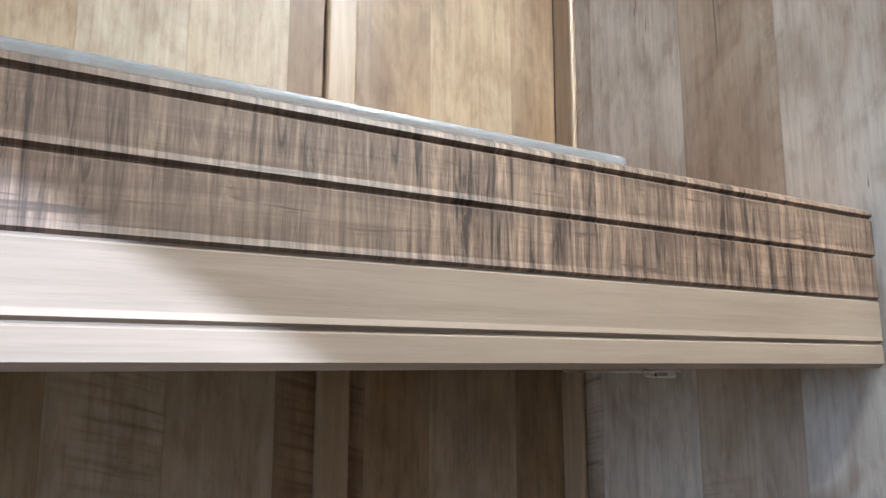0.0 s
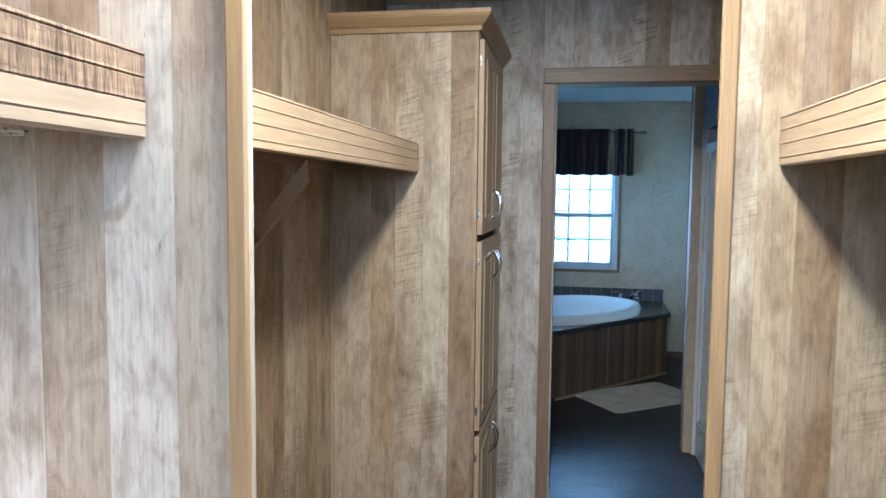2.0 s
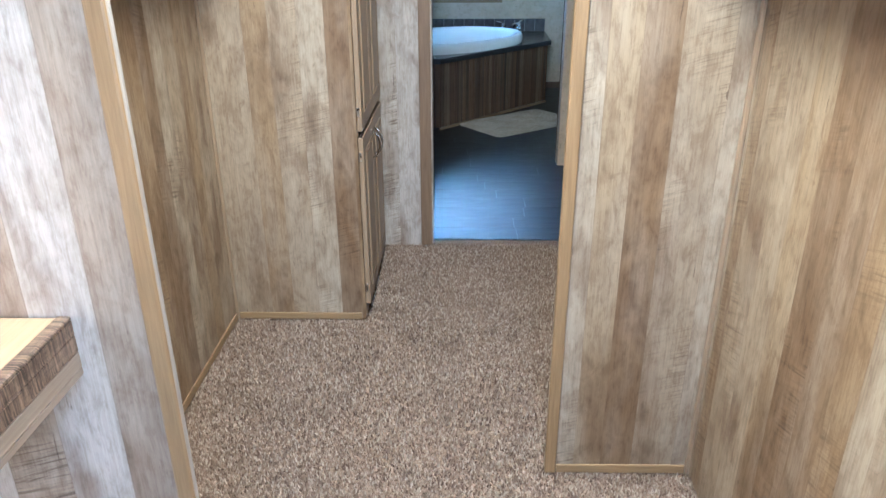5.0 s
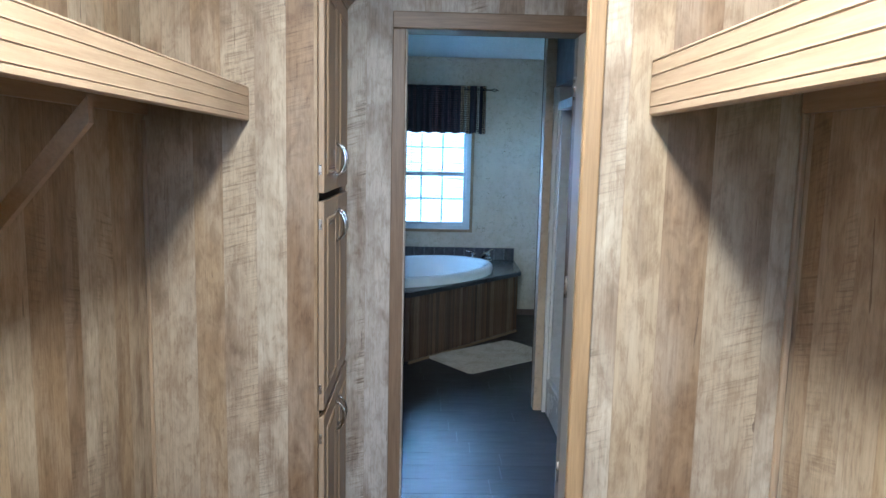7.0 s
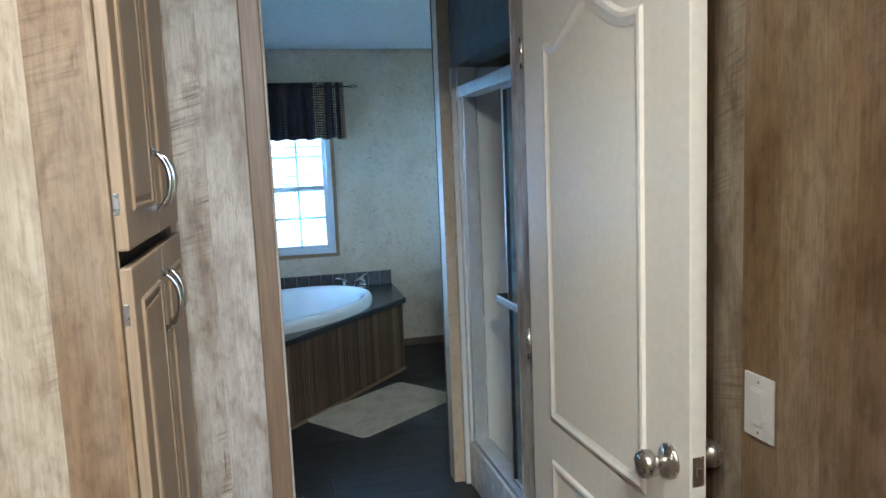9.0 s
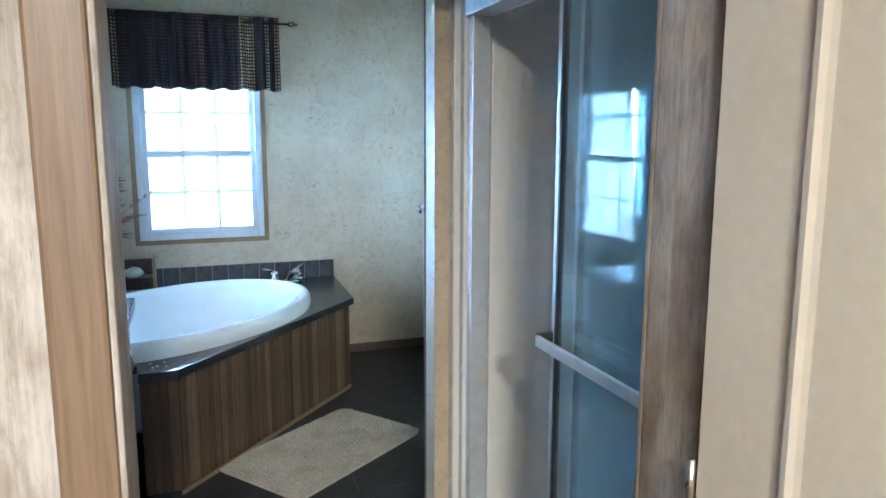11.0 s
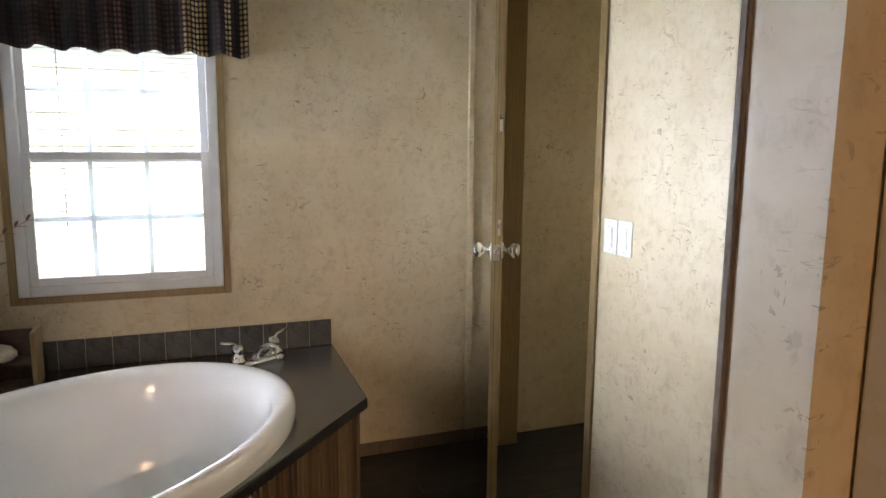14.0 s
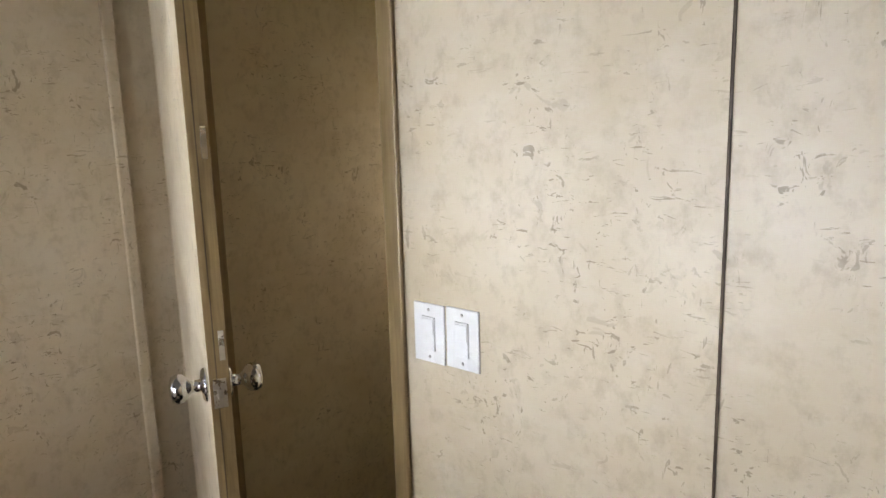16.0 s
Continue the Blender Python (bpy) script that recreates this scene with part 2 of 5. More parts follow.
WHITE_TUB = plain("white_acrylic", (0.82, 0.82, 0.80), 0.12, 0, 0.015, 4)
CERAMIC = plain("biscuit_ceramic", (0.76, 0.74, 0.68), 0.12, 0, 0.02, 5)
CHROME = plain("chrome", (0.72, 0.73, 0.74), 0.12, 1.0, 0.03, 20)
NICKEL = plain("brushed_nickel", (0.60, 0.57, 0.53), 0.28, 1.0, 0.05, 60)
ALU = plain("aluminium_frame", (0.70, 0.72, 0.73), 0.38, 0.35, 0.05, 30)
DOOR_PAINT = plain("off_white_door_paint", (0.74, 0.70, 0.63), 0.38, 0, 0.03, 50, 0.08)
PLATE = plain("white_plastic", (0.80, 0.80, 0.78), 0.3, 0, 0.02, 10)
VINYL = plain("white_window_vinyl", (0.72, 0.75, 0.79), 0.35, 0, 0.03, 12)
SLAT = plain("blind_slat_vinyl", (0.46, 0.47, 0.48), 0.4, 0, 0.03, 12)
GRILLE = plain("thin_white_grille", (0.80, 0.83, 0.86), 0.4, 0, 0.03, 12)
GRILLE_TREE = GRILLE.node_tree
_thin = node(GRILLE_TREE, "BsdfTranslucent", Color=(0.82, 0.90, 0.95, 1))
_both = node(GRILLE_TREE, "MixShader", Fac=0.6)
GRILLE_TREE.links.new(GRILLE_TREE.nodes["Principled BSDF"].outputs[0], _both.inputs[1])
GRILLE_TREE.links.new(_thin.outputs[0], _both.inputs[2])
GRILLE_TREE.links.new(_both.outputs[0], GRILLE_TREE.nodes["Material Output"].inputs[0])
SURROUND = plain("white_shower_surround", (0.84, 0.84, 0.82), 0.25, 0, 0.03, 6)
CEILING = plain("ceiling_texture", (0.68, 0.69, 0.70), 0.9, 0, 0.08, 60, 0.6)
LAMINATE = plain("dark_laminate", (0.040, 0.038, 0.044), 0.24, 0, 0.05, 90, 0.0, 0.9)
for _link in list(LAMINATE.node_tree.nodes["Principled BSDF"].inputs["Roughness"].links):
    LAMINATE.node_tree.links.remove(_link)
LAMINATE.node_tree.nodes["Principled BSDF"].inputs["Roughness"].default_value = 0.25
LAMINATE.node_tree.nodes["Principled BSDF"].inputs["IOR"].default_value = 1.75
DARK_EDGE = plain("dark_laminate_edge", (0.03, 0.029, 0.03), 0.35, 0, 0.2, 60)
# near-black that paints the shade seen between doors and between boards
GAP_SHADE = plain("gap_shade_dark", (0.03, 0.022, 0.016), 0.7, 0, 0.2, 20)
JOINT = plain("brown_joint_strip", (0.115, 0.070, 0.036), 0.5, 0, 0.2, 40)
GROUT = plain("pale_grout", (0.42, 0.41, 0.39), 0.8, 0, 0.1, 80)
VASE = plain("dark_red_glazed_clay", (0.13, 0.025, 0.025), 0.25, 0, 0.3, 12)
LEAF_RED = plain("dusty_red_leaf", (0.36, 0.115, 0.090), 0.55, 0, 0.4, 20)
LEAF_DARK = plain("maroon_leaf", (0.20, 0.035, 0.042), 0.5, 0, 0.35, 20)
STEM = plain("olive_stem", (0.26, 0.24, 0.12), 0.6, 0, 0.2, 30)
CLEAR_STRIP = plain("clear_grey_plastic", (0.42, 0.43, 0.44), 0.2, 0, 0.08, 40)
CLEAR_STRIP.node_tree.nodes["Principled BSDF"].inputs["Transmission Weight"].default_value = 0.65
ROD_IRON = plain("black_iron", (0.02, 0.02, 0.022), 0.4, 0.6, 0.2, 40)
MIRROR_FRAME = plain("pewter_frame_paint", (0.19, 0.18, 0.17), 0.3, 0.5, 0.15, 50)
SPONGE = plain("ivory_soap", (0.75, 0.68, 0.52), 0.5, 0, 0.1, 30)
BRISTLE = plain("pale_blue_plastic", (0.42, 0.55, 0.66), 0.3, 0, 0.05, 20)
BOXWOOD = plain("dark_box_wood", (0.10, 0.05, 0.03), 0.35, 0, 0.3, 30)


def slate():
    m, nt, bsdf = material("slate_tile")
    n = noise_at(nt, coords(nt), 26, 6, 0.65, 0.6)
    info = nt.nodes.new("ShaderNodeObjectInfo")
    col = ramp(nt, n, [(0.3, (0.045, 0.044, 0.046)), (0.6, (0.10, 0.098, 0.097)), (0.8, (0.17, 0.16, 0.15))])
    col = mix(nt, 0.4, col, ramp(nt, info.outputs["Random"], [(0, (0.55, 0.55, 0.58)), (1, (1, 1, 1))]), "MULTIPLY")
    nt.links.new(col, bsdf.inputs["Base Color"])
    bsdf.inputs["Roughness"].default_value = 0.45
    bump(nt, bsdf, n, 0.4, 0.003)
    return m


SLATE = slate()


def wallpaper():
    """Beige vinyl wall panel with soft clouds, brown flecks and short scratches."""
    m, nt, bsdf = material("beige_fleck_panel")
    c = coords(nt)
    cloud = noise_at(nt, c, 3.5, 4, 0.55)
    weave = noise_at(nt, coords(nt, (1, 1, 0.8)), 30, 5, 0.65)
    col = ramp(nt, cloud, [(0.3, (0.56, 0.445, 0.300)), (0.7, (0.66, 0.555, 0.410))])
    col = mix(nt, math_node(nt, "MULTIPLY", ramp(nt, weave, [(0.50, (0, 0, 0)), (0.70, (1, 1, 1))]), 0.42), col, (0.38, 0.285, 0.18))
    pale = noise_at(nt, coords(nt, (0.5, 0.5, 1)), 18, 4, 0.6)
    col = mix(nt, math_node(nt, "MULTIPLY", ramp(nt, pale, [(0.50, (0, 0, 0)), (0.72, (1, 1, 1))]), 0.28), col, (0.72, 0.645, 0.52))
    patch = noise_at(nt, c, 5.5, 3, 0.6)
    where = ramp(nt, patch, [(0.42, (0, 0, 0)), (0.60, (1, 1, 1))])
    for stretch, size, low, dark in (((1, 1, 0.8), 34, 0.640, 0.6), ((0.35, 0.35, 1.4), 62, 0.625, 0.65), ((1.5, 1.5, 0.5), 48, 0.655, 0.55), ((1, 1, 1), 15, 0.62, 0.22)):
        n = noise_at(nt, coords(nt, stretch), size, 3, 0.7, 1.0)
        marks = math_node(nt, "MULTIPLY", ramp(nt, n, [(low, (0, 0, 0)), (low + 0.035, (1, 1, 1))]), where)
        col = mix(nt, math_node(nt, "MULTIPLY", marks, dark), col, (0.20, 0.130, 0.072))
    nt.links.new(col, bsdf.inputs["Base Color"])
    nt.links.new(ramp(nt, cloud, [(0.3, (0.5,) * 3), (0.7, (0.4,) * 3)]), bsdf.inputs["Roughness"])
    bump(nt, bsdf, weave, 0.12, 0.001)
    return m


PAPER = wallpaper()
DARK_WALL = plain("charcoal_blue_wall_panel", (0.082, 0.092, 0.102), 0.36, 0, 0.12, 14, 0.05)


def carpet_mats():
    m, nt, bsdf = material("brown_carpet")
    c = coords(nt)
    fine = noise_at(nt, c, 160, 4, 0.7)
    wide = noise_at(nt, c, 6, 3, 0.6)
    col = ramp(nt, fine, [(0.32, (0.140, 0.096, 0.065)), (0.5, (0.285, 0.210, 0.150)), (0.68, (0.450, 0.370, 0.285))])
    col = mix(nt, 0.5, col, ramp(nt, wide, [(0.3, (0.66, 0.62, 0.58)), (0.7, (1, 1, 1))]), "MULTIPLY")
    nt.links.new(col, bsdf.inputs["Base Color"])
    bsdf.inputs["Roughness"].default_value = 1.0
    bsdf.inputs["Specular IOR Level"].default_value = 0.1
    bump(nt, bsdf, fine, 0.8, 0.006)
    p, nt, bsdf = material("carpet_tuft")
    geo = nt.nodes.new("ShaderNodeNewGeometry")
    col = ramp(nt, geo.outputs["Random Per Island"], [(0, (0.150, 0.102, 0.072)), (0.45, (0.296, 0.220, 0.160)), (0.8, (0.410, 0.328, 0.245)), (1, (0.540, 0.460, 0.360))])
    wide = noise_at(nt, coords(nt), 5, 3, 0.6)
    col = mix(nt, 0.5, col, ramp(nt, wide, [(0.3, (0.62, 0.58, 0.54)), (0.7, (1, 1, 1))]), "MULTIPLY")
    nt.links.new(col, bsdf.inputs["Base Color"])
    bsdf.inputs["Roughness"].default_value = 1.0
    bsdf.inputs["Specular IOR Level"].default_value = 0.1
    return m, p


CARPET, TUFT = carpet_mats()


def floor_plank_mat():
    m, nt, bsdf = material("dark_vinyl_plank")
    info = nt.nodes.new("ShaderNodeObjectInfo")
    g = noise_at(nt, coords(nt, (1, 0.08, 1)), 70, 6, 0.7, 0.5)
    w = noise_at(nt, coords(nt, (1, 0.4, 1)), 8, 4, 0.6, 0.6)
    col = ramp(nt, g, [(0.3, (0.012, 0.011, 0.011)), (0.65, (0.040, 0.036, 0.034))])
    col = mix(nt, 0.5, col, ramp(nt, info.outputs["Random"], [(0, (0.5, 0.48, 0.47)), (1, (1, 0.97, 0.94))]), "MULTIPLY")
    col = mix(nt, math_node(nt, "MULTIPLY", w, 0.35), col, (0.055, 0.046, 0.040))
    nt.links.new(col, bsdf.inputs["Base Color"])
    nt.links.new(ramp(nt, w, [(0.3, (0.50,) * 3), (0.7, (0.40,) * 3)]), bsdf.inputs["Roughness"])
    bsdf.inputs["Specular IOR Level"].default_value = 0.26
    bump(nt, bsdf, g, 0.22, 0.0015)
    return m


PLANK = floor_plank_mat()


def rug_mat():
    m, nt, bsdf = material("cream_bath_mat")
    geo = nt.nodes.new("ShaderNodeNewGeometry")
    wide = noise_at(nt, coords(nt), 7, 3, 0.6)
    col = ramp(nt, geo.outputs["Random Per Island"], [(0, (0.42, 0.37, 0.29)), (1, (0.66, 0.60, 0.49))])
    col = mix(nt, 0.6, col, ramp(nt, wide, [(0.32, (0.66, 0.61, 0.55)), (0.62, (1, 1, 1))]), "MULTIPLY")
    nt.links.new(col, bsdf.inputs["Base Color"])
    bsdf.inputs["Roughness"].default_value = 1.0
    bsdf.inputs["Specular IOR Level"].default_value = 0.1
    return m


RUG = rug_mat()


def valance_mat():
    """Black cloth printed with upright rows of small ochre and cream dots."""
    m, nt, bsdf = material("dotted_black_cloth")
    tc = nt.nodes.new("ShaderNodeTexCoord")
    sep = nt.nodes.new("ShaderNodeSeparateXYZ")
    nt.links.new(tc.outputs["UV"], sep.inputs[0])
    col_u = math_node(nt, "MULTIPLY", sep.outputs[0], 50.0)
    row_v = math_node(nt, "MULTIPLY", sep.outputs[1], 50.0)
    fu = math_node(nt, "SUBTRACT", math_node(nt, "FRACT", col_u), 0.5)
    fv = math_node(nt, "SUBTRACT", math_node(nt, "FRACT", row_v), 0.5)
    d = math_node(nt, "SQRT", math_node(nt, "ADD", math_node(nt, "MULTIPLY", fu, fu), math_node(nt, "MULTIPLY", fv, fv)))
    dot = math_node(nt, "LESS_THAN", d, 0.36)
    white = nt.nodes.new("ShaderNodeTexWhiteNoise")
    white.noise_dimensions = "1D"
    nt.links.new(math_node(nt, "FLOOR", math_node(nt, "DIVIDE", col_u, 2.0)), white.inputs["W"])
    w2 = nt.nodes.new("ShaderNodeTexWhiteNoise")
    w2.noise_dimensions = "2D"
    comb = nt.nodes.new("ShaderNodeCombineXYZ")
    nt.links.new(math_node(nt, "FLOOR", col_u), comb.inputs[0])
    nt.links.new(math_node(nt, "FLOOR", row_v), comb.inputs[1])
    nt.links.new(comb.outputs[0], w2.inputs["Vector"])
    tone = ramp(nt, white.outputs[0], [(0.0, (0.035, 0.022, 0.028)), (0.34, (0.10, 0.045, 0.04)), (0.52, (0.52, 0.34, 0.16)), (0.64, (0.07, 0.032, 0.035)), (0.86, (0.78, 0.66, 0.46)), (0.94, (0.16, 0.07, 0.06))])
    tone.node.color_ramp.interpolation = "CONSTANT"
    tone = mix(nt, 0.6, tone, ramp(nt, w2.outputs[0], [(0, (0.4, 0.36, 0.34)), (1, (1, 1, 1))]), "MULTIPLY")
    nt.links.new(mix(nt, dot, (0.012, 0.010, 0.012), tone), bsdf.inputs["Base Color"])
    bsdf.inputs["Roughness"].default_value = 0.8
    return m


CLOTH = valance_mat()


def glass_mat(name, colour=(1, 1, 1), rough=0.0):
    m, nt, bsdf = material(name)
    bsdf.inputs["Base Color"].default_value = (*colour, 1)
    bsdf.inputs["Transmission Weight"].default_value = 1.0
    bsdf.inputs["Roughness"].default_value = rough
    bsdf.inputs["IOR"].default_value = 1.45
    return m


GLASS = glass_mat("window_glass")
SHOWER_GLASS = glass_mat("shower_glass", (0.72, 0.86, 0.88), 0.0)
# milky diffuse share imitates the room light reflected in the glass
SHOWER_GLASS.node_tree.nodes["Principled BSDF"].inputs["Transmission Weight"].default_value = 0.78
MIRROR, _n, _b = material("mirror_silver")
_b.inputs["Base Color"].default_value = (0.88, 0.9, 0.9, 1)
_b.inputs["Metallic"].default_value = 1.0
_b.inputs["Roughness"].default_value = 0.02
GRASS = plain("lawn", (0.10, 0.17, 0.045), 0.9, 0, 0.35, 3)
SIDING = plain("grey_vinyl_siding", (0.19, 0.195, 0.20), 0.5, 0, 0.05, 3)
ROOF = plain("grey_shingle", (0.22, 0.22, 0.23), 0.9, 0, 0.2, 8)
BARK = plain("bark", (0.12, 0.09, 0.065), 0.9, 0, 0.3, 12, 0.6)
FOLIAGE = plain("leaf_green", (0.07, 0.12, 0.035), 0.7, 0, 0.4, 2)
BULB, _n, _b = material("lamp_dome")
_b.inputs["Base Color"].default_value = (0.9, 0.85, 0.75, 1)
_b.inputs["Transmission Weight"].default_value = 0.9
_b.inputs["Roughness"].default_value = 0.5

# ---- building helpers ----


def add_box(bm, x0, x1, y0, y1, z0, z1, m=None):
    vs = [bm.verts.new((x, y, z)) for x in (x0, x1) for y in (y0, y1) for z in (z0, z1)]
    for q in ((0, 1, 3, 2), (4, 6, 7, 5), (0, 4, 5, 1), (2, 3, 7, 6), (0, 2, 6, 4), (1, 5, 7, 3)):
        bm.faces.new([vs[i] for i in q])
    if m is not None:
        bmesh.ops.transform(bm, matrix=m, verts=vs)
    return vs


def soft_box(x0, x1, y0, y1, z0, z1, r=0.004, seg=2):
    bm = bmesh.new()
    add_box(bm, min(x0, x1), max(x0, x1), min(y0, y1), max(y0, y1), min(z0, z1), max(z0, z1))
    if r:
        bmesh.ops.bevel(bm, geom=bm.edges[:], offset=r, segments=seg, affect="EDGES", profile=0.5)
    return bm


def add_tube(bm, points, radius, seg=10, cap=True, squash=1.0):
    """A round bar along points; radius is one number or one for each point."""
    pts = [Vector(p) for p in points]
    rings = []
    ref = None
    for i, p in enumerate(pts):
        t = (pts[min(i + 1, len(pts) - 1)] - pts[max(i - 1, 0)]).normalized()
        if ref is None:
            ref = t.orthogonal().normalized()
        ref = (ref - t * ref.dot(t)).normalized()
        side = t.cross(ref)
        r = radius[i] if isinstance(radius, (list, tuple)) else radius
        rings.append([bm.verts.new(p + (ref * math.cos(a) * squash + side * math.sin(a)) * r) for a in (2 * math.pi * k / seg for k in range(seg))])
    for a, b in zip(rings, rings[1:]):
        for k in range(seg):
            f = bm.faces.new((a[k], a[(k + 1) % seg], b[(k + 1) % seg], b[k]))
            f.smooth = True
    if cap:
        bm.faces.new(rings[0][::-1])
        bm.faces.new(rings[-1])


def add_lathe(bm, profile, centre=(0, 0, 0), seg=32, m=None):
    """A turned shape about z; profile of (radius, height)."""
    rings, made = [], []
    for r, z in profile:
        ring = [bm.verts.new((centre[0] + r * math.cos(2 * math.pi * k / seg), centre[1] + r * math.sin(2 * math.pi * k / seg), centre[2] + z)) for k in range(seg)]
        rings.append(ring)
        made += ring
    for a, b in zip(rings, rings[1:]):
        for k in range(seg):
            f = bm.faces.new((a[k], a[(k + 1) % seg], b[(k + 1) % seg], b[k]))
            f.smooth = True
    bm.faces.new(rings[0][::-1])
    bm.faces.new(rings[-1])
    if m is not None:
        bmesh.ops.transform(bm, matrix=m, verts=made)


def add_prism(bm, outline, z0, z1):
    lo = [bm.verts.new((x, y, z0)) for x, y in outline]
    hi = [bm.verts.new((x, y, z1)) for x, y in outline]
    n = len(outline)
    bm.faces.new(lo[::-1])
    bm.faces.new(hi)
    for i in range(n):
        bm.faces.new((lo[i], lo[(i + 1) % n], hi[(i + 1) % n], hi[i]))


def mesh_of(name, bm, mat):
    bmesh.ops.recalc_face_normals(bm, faces=bm.faces[:])
    me = bpy.data.meshes.new(name)
    bm.to_mesh(me)
    bm.free()
    me.materials.append(mat)
    return me


def part(name, bm, mat, parent, label=""):
    ob = new(name, mesh_of(name, bm, mat))
    ob.parent = parent
    if label:
        ob["label"] = label
    return ob


def thing(name, label, category, at=(0, 0, 0), group="", kind=""):
    ob = new(name)
    ob.empty_display_size = 0.1
    ob.location = at
    return tagged(ob, label, category, group, kind)


def single(name, bm, mat, label, category, group="", kind=""):
    return tagged(new(name, mesh_of(name, bm, mat)), label, category, group, kind)


def structure(name, bm, mat, label, category):
    return single(name, bm, mat, label, category, "", "structure")


def boxes(*specs):
    bm = bmesh.new()
    for s in specs:
        add_box(bm, *s)
    return bm


# ---- the shell ----
XB, XL, XR, XD, XE, XF = -0.98, 0.50, 1.22, 2.84, 2.963, 6.82
YL, YR, YR2, YW = 0.637, -0.876, -0.93, -1.845
H1, H2 = 2.42, 2.455

structure("floor_1", boxes((XB - 0.1, XD + 0.06, YR2 - 0.1, YL + 0.1, -0.12, -0.006)), CARPET, "brown short-pile carpet in the walk-in closet", "carpet")
structure("floor_2", boxes((XD + 0.06, XF + 0.12, -3.1, YL + 0.12, -0.12, -0.004)), DARK_EDGE, "dark plank-look vinyl floor of the bathroom", "floor")
structure("ceiling_1", boxes((XB - 0.12, XD + 0.06, YR2 - 0.2, YL + 0.12, H1, H1 + 0.1)), CEILING, "textured white ceiling of the closet", "ceiling")
structure("ceiling_2", boxes((XD + 0.061, XF + 0.12, -3.1, YL + 0.12, H2, H2 + 0.1)), CEILING, "textured white ceiling of the bathroom", "ceiling")
structure("wall_left_closet", boxes((XB - 0.12, XD + 0.06, YL, YL + 0.12, -0.1, H1)), WOOD_PANEL, "closet wall of printed weathered-board panels", "wall")
structure("wall_right_closet", boxes((XB - 0.12, XR + 0.03, YR - 0.12, YR, -0.1, H1), (XR + 0.03, XD, YR2 - 0.12, YR2, -0.1, H1)), WOOD_PANEL, "closet wall of printed weathered-board panels", "wall")
# back wall with the window that lets the sun in
WB = (-0.60, 0.02, 0.75, 2.292)
structure("wall_back_closet", boxes((XB - 0.12, XB, YR - 0.1, WB[0], -0.1, H1), (XB - 0.12, XB, WB[1], YL, -0.1, H1), (XB - 0.12, XB, WB[0], WB[1], -0.1, WB[2]), (XB - 0.12, XB, WB[0], WB[1], WB[3], H1)), WOOD_PANEL, "closet wall of printed weathered-board panels", "wall")
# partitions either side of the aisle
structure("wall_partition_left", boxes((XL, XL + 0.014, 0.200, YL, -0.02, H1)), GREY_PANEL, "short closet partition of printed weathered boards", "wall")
structure("wall_partition_right", boxes((XR, XR + 0.03, YR2 - 0.01, -0.498, -0.02, H1)), WOOD_PANEL, "short closet partition of printed weathered boards", "wall")
# wall with the bathroom door
DY0, DY1, DZ = -0.805, -0.111, 2.035
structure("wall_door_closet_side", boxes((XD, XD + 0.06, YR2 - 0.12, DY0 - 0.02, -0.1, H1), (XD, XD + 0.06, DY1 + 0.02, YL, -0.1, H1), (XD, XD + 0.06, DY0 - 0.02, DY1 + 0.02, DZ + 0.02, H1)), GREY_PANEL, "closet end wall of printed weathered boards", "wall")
structure("wall_door_bath_side", boxes((XD + 0.06, XE, YW, DY0 - 0.02, -0.1, H2), (XD + 0.06, XE, DY1 + 0.02, YL, -0.1, H2), (XD + 0.06, XE, DY0 - 0.02, DY1 + 0.02, DZ + 0.02, H2)), PAPER, "beige flecked bathroom wall around the doorway", "wall")
# bathroom walls; openings for two windows
FW = (-0.632, 0.112, 0.835, 1.93)
LW = (5.60, 6.33, 0.79, 1.93)
# added unseen opening that lets fill light into the toilet room
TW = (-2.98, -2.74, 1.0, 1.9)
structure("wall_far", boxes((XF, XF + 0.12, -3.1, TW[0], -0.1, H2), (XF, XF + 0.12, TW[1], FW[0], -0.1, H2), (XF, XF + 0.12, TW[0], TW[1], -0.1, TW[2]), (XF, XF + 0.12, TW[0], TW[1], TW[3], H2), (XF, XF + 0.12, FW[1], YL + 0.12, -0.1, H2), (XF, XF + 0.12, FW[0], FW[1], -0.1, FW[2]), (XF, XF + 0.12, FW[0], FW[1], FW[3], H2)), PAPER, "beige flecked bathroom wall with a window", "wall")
structure("wall_left_bath", boxes((XD + 0.06, LW[0], YL, YL + 0.12, -0.1, H2), (LW[1], XF, YL, YL + 0.12, -0.1, H2), (LW[0], LW[1], YL, YL + 0.12, -0.1, LW[2]), (LW[0], LW[1], YL, YL + 0.12, LW[3], H2)), DARK_WALL, "charcoal-blue bathroom wall behind the vanity", "wall")
TX0, TX1 = 5.96, 6.72
structure("wall_toilet_room", boxes((4.24, TX0, YW - 0.1, YW, -0.1, H2), (TX1, XF, YW - 0.1, YW, -0.1, H2), (TX0, TX1, YW - 0.1, YW, 2.05, H2)), PAPER, "pale flecked bathroom wall with a narrow doorway", "wall")
structure("wall_toilet_back", boxes((4.9, XF, -3.1, -3.0, -0.1, H2), (4.9, 5.0, -3.0, YW - 0.1, -0.1, H2)), PAPER, "flecked walls of the small toilet room", "wall")
SX0, SX1, SY = XE, 4.12, -1.0
structure("wall_shower_end", boxes((4.162, 4.252, YW, -0.888, -0.1, H2)), PAPER, "short flecked wall at the end of the shower", "wall")
structure("wall_shower_head", boxes((XE, 4.162, -1.06, -0.945, 1.95, H2)), DARK_WALL, "charcoal wall above the shower door", "wall")
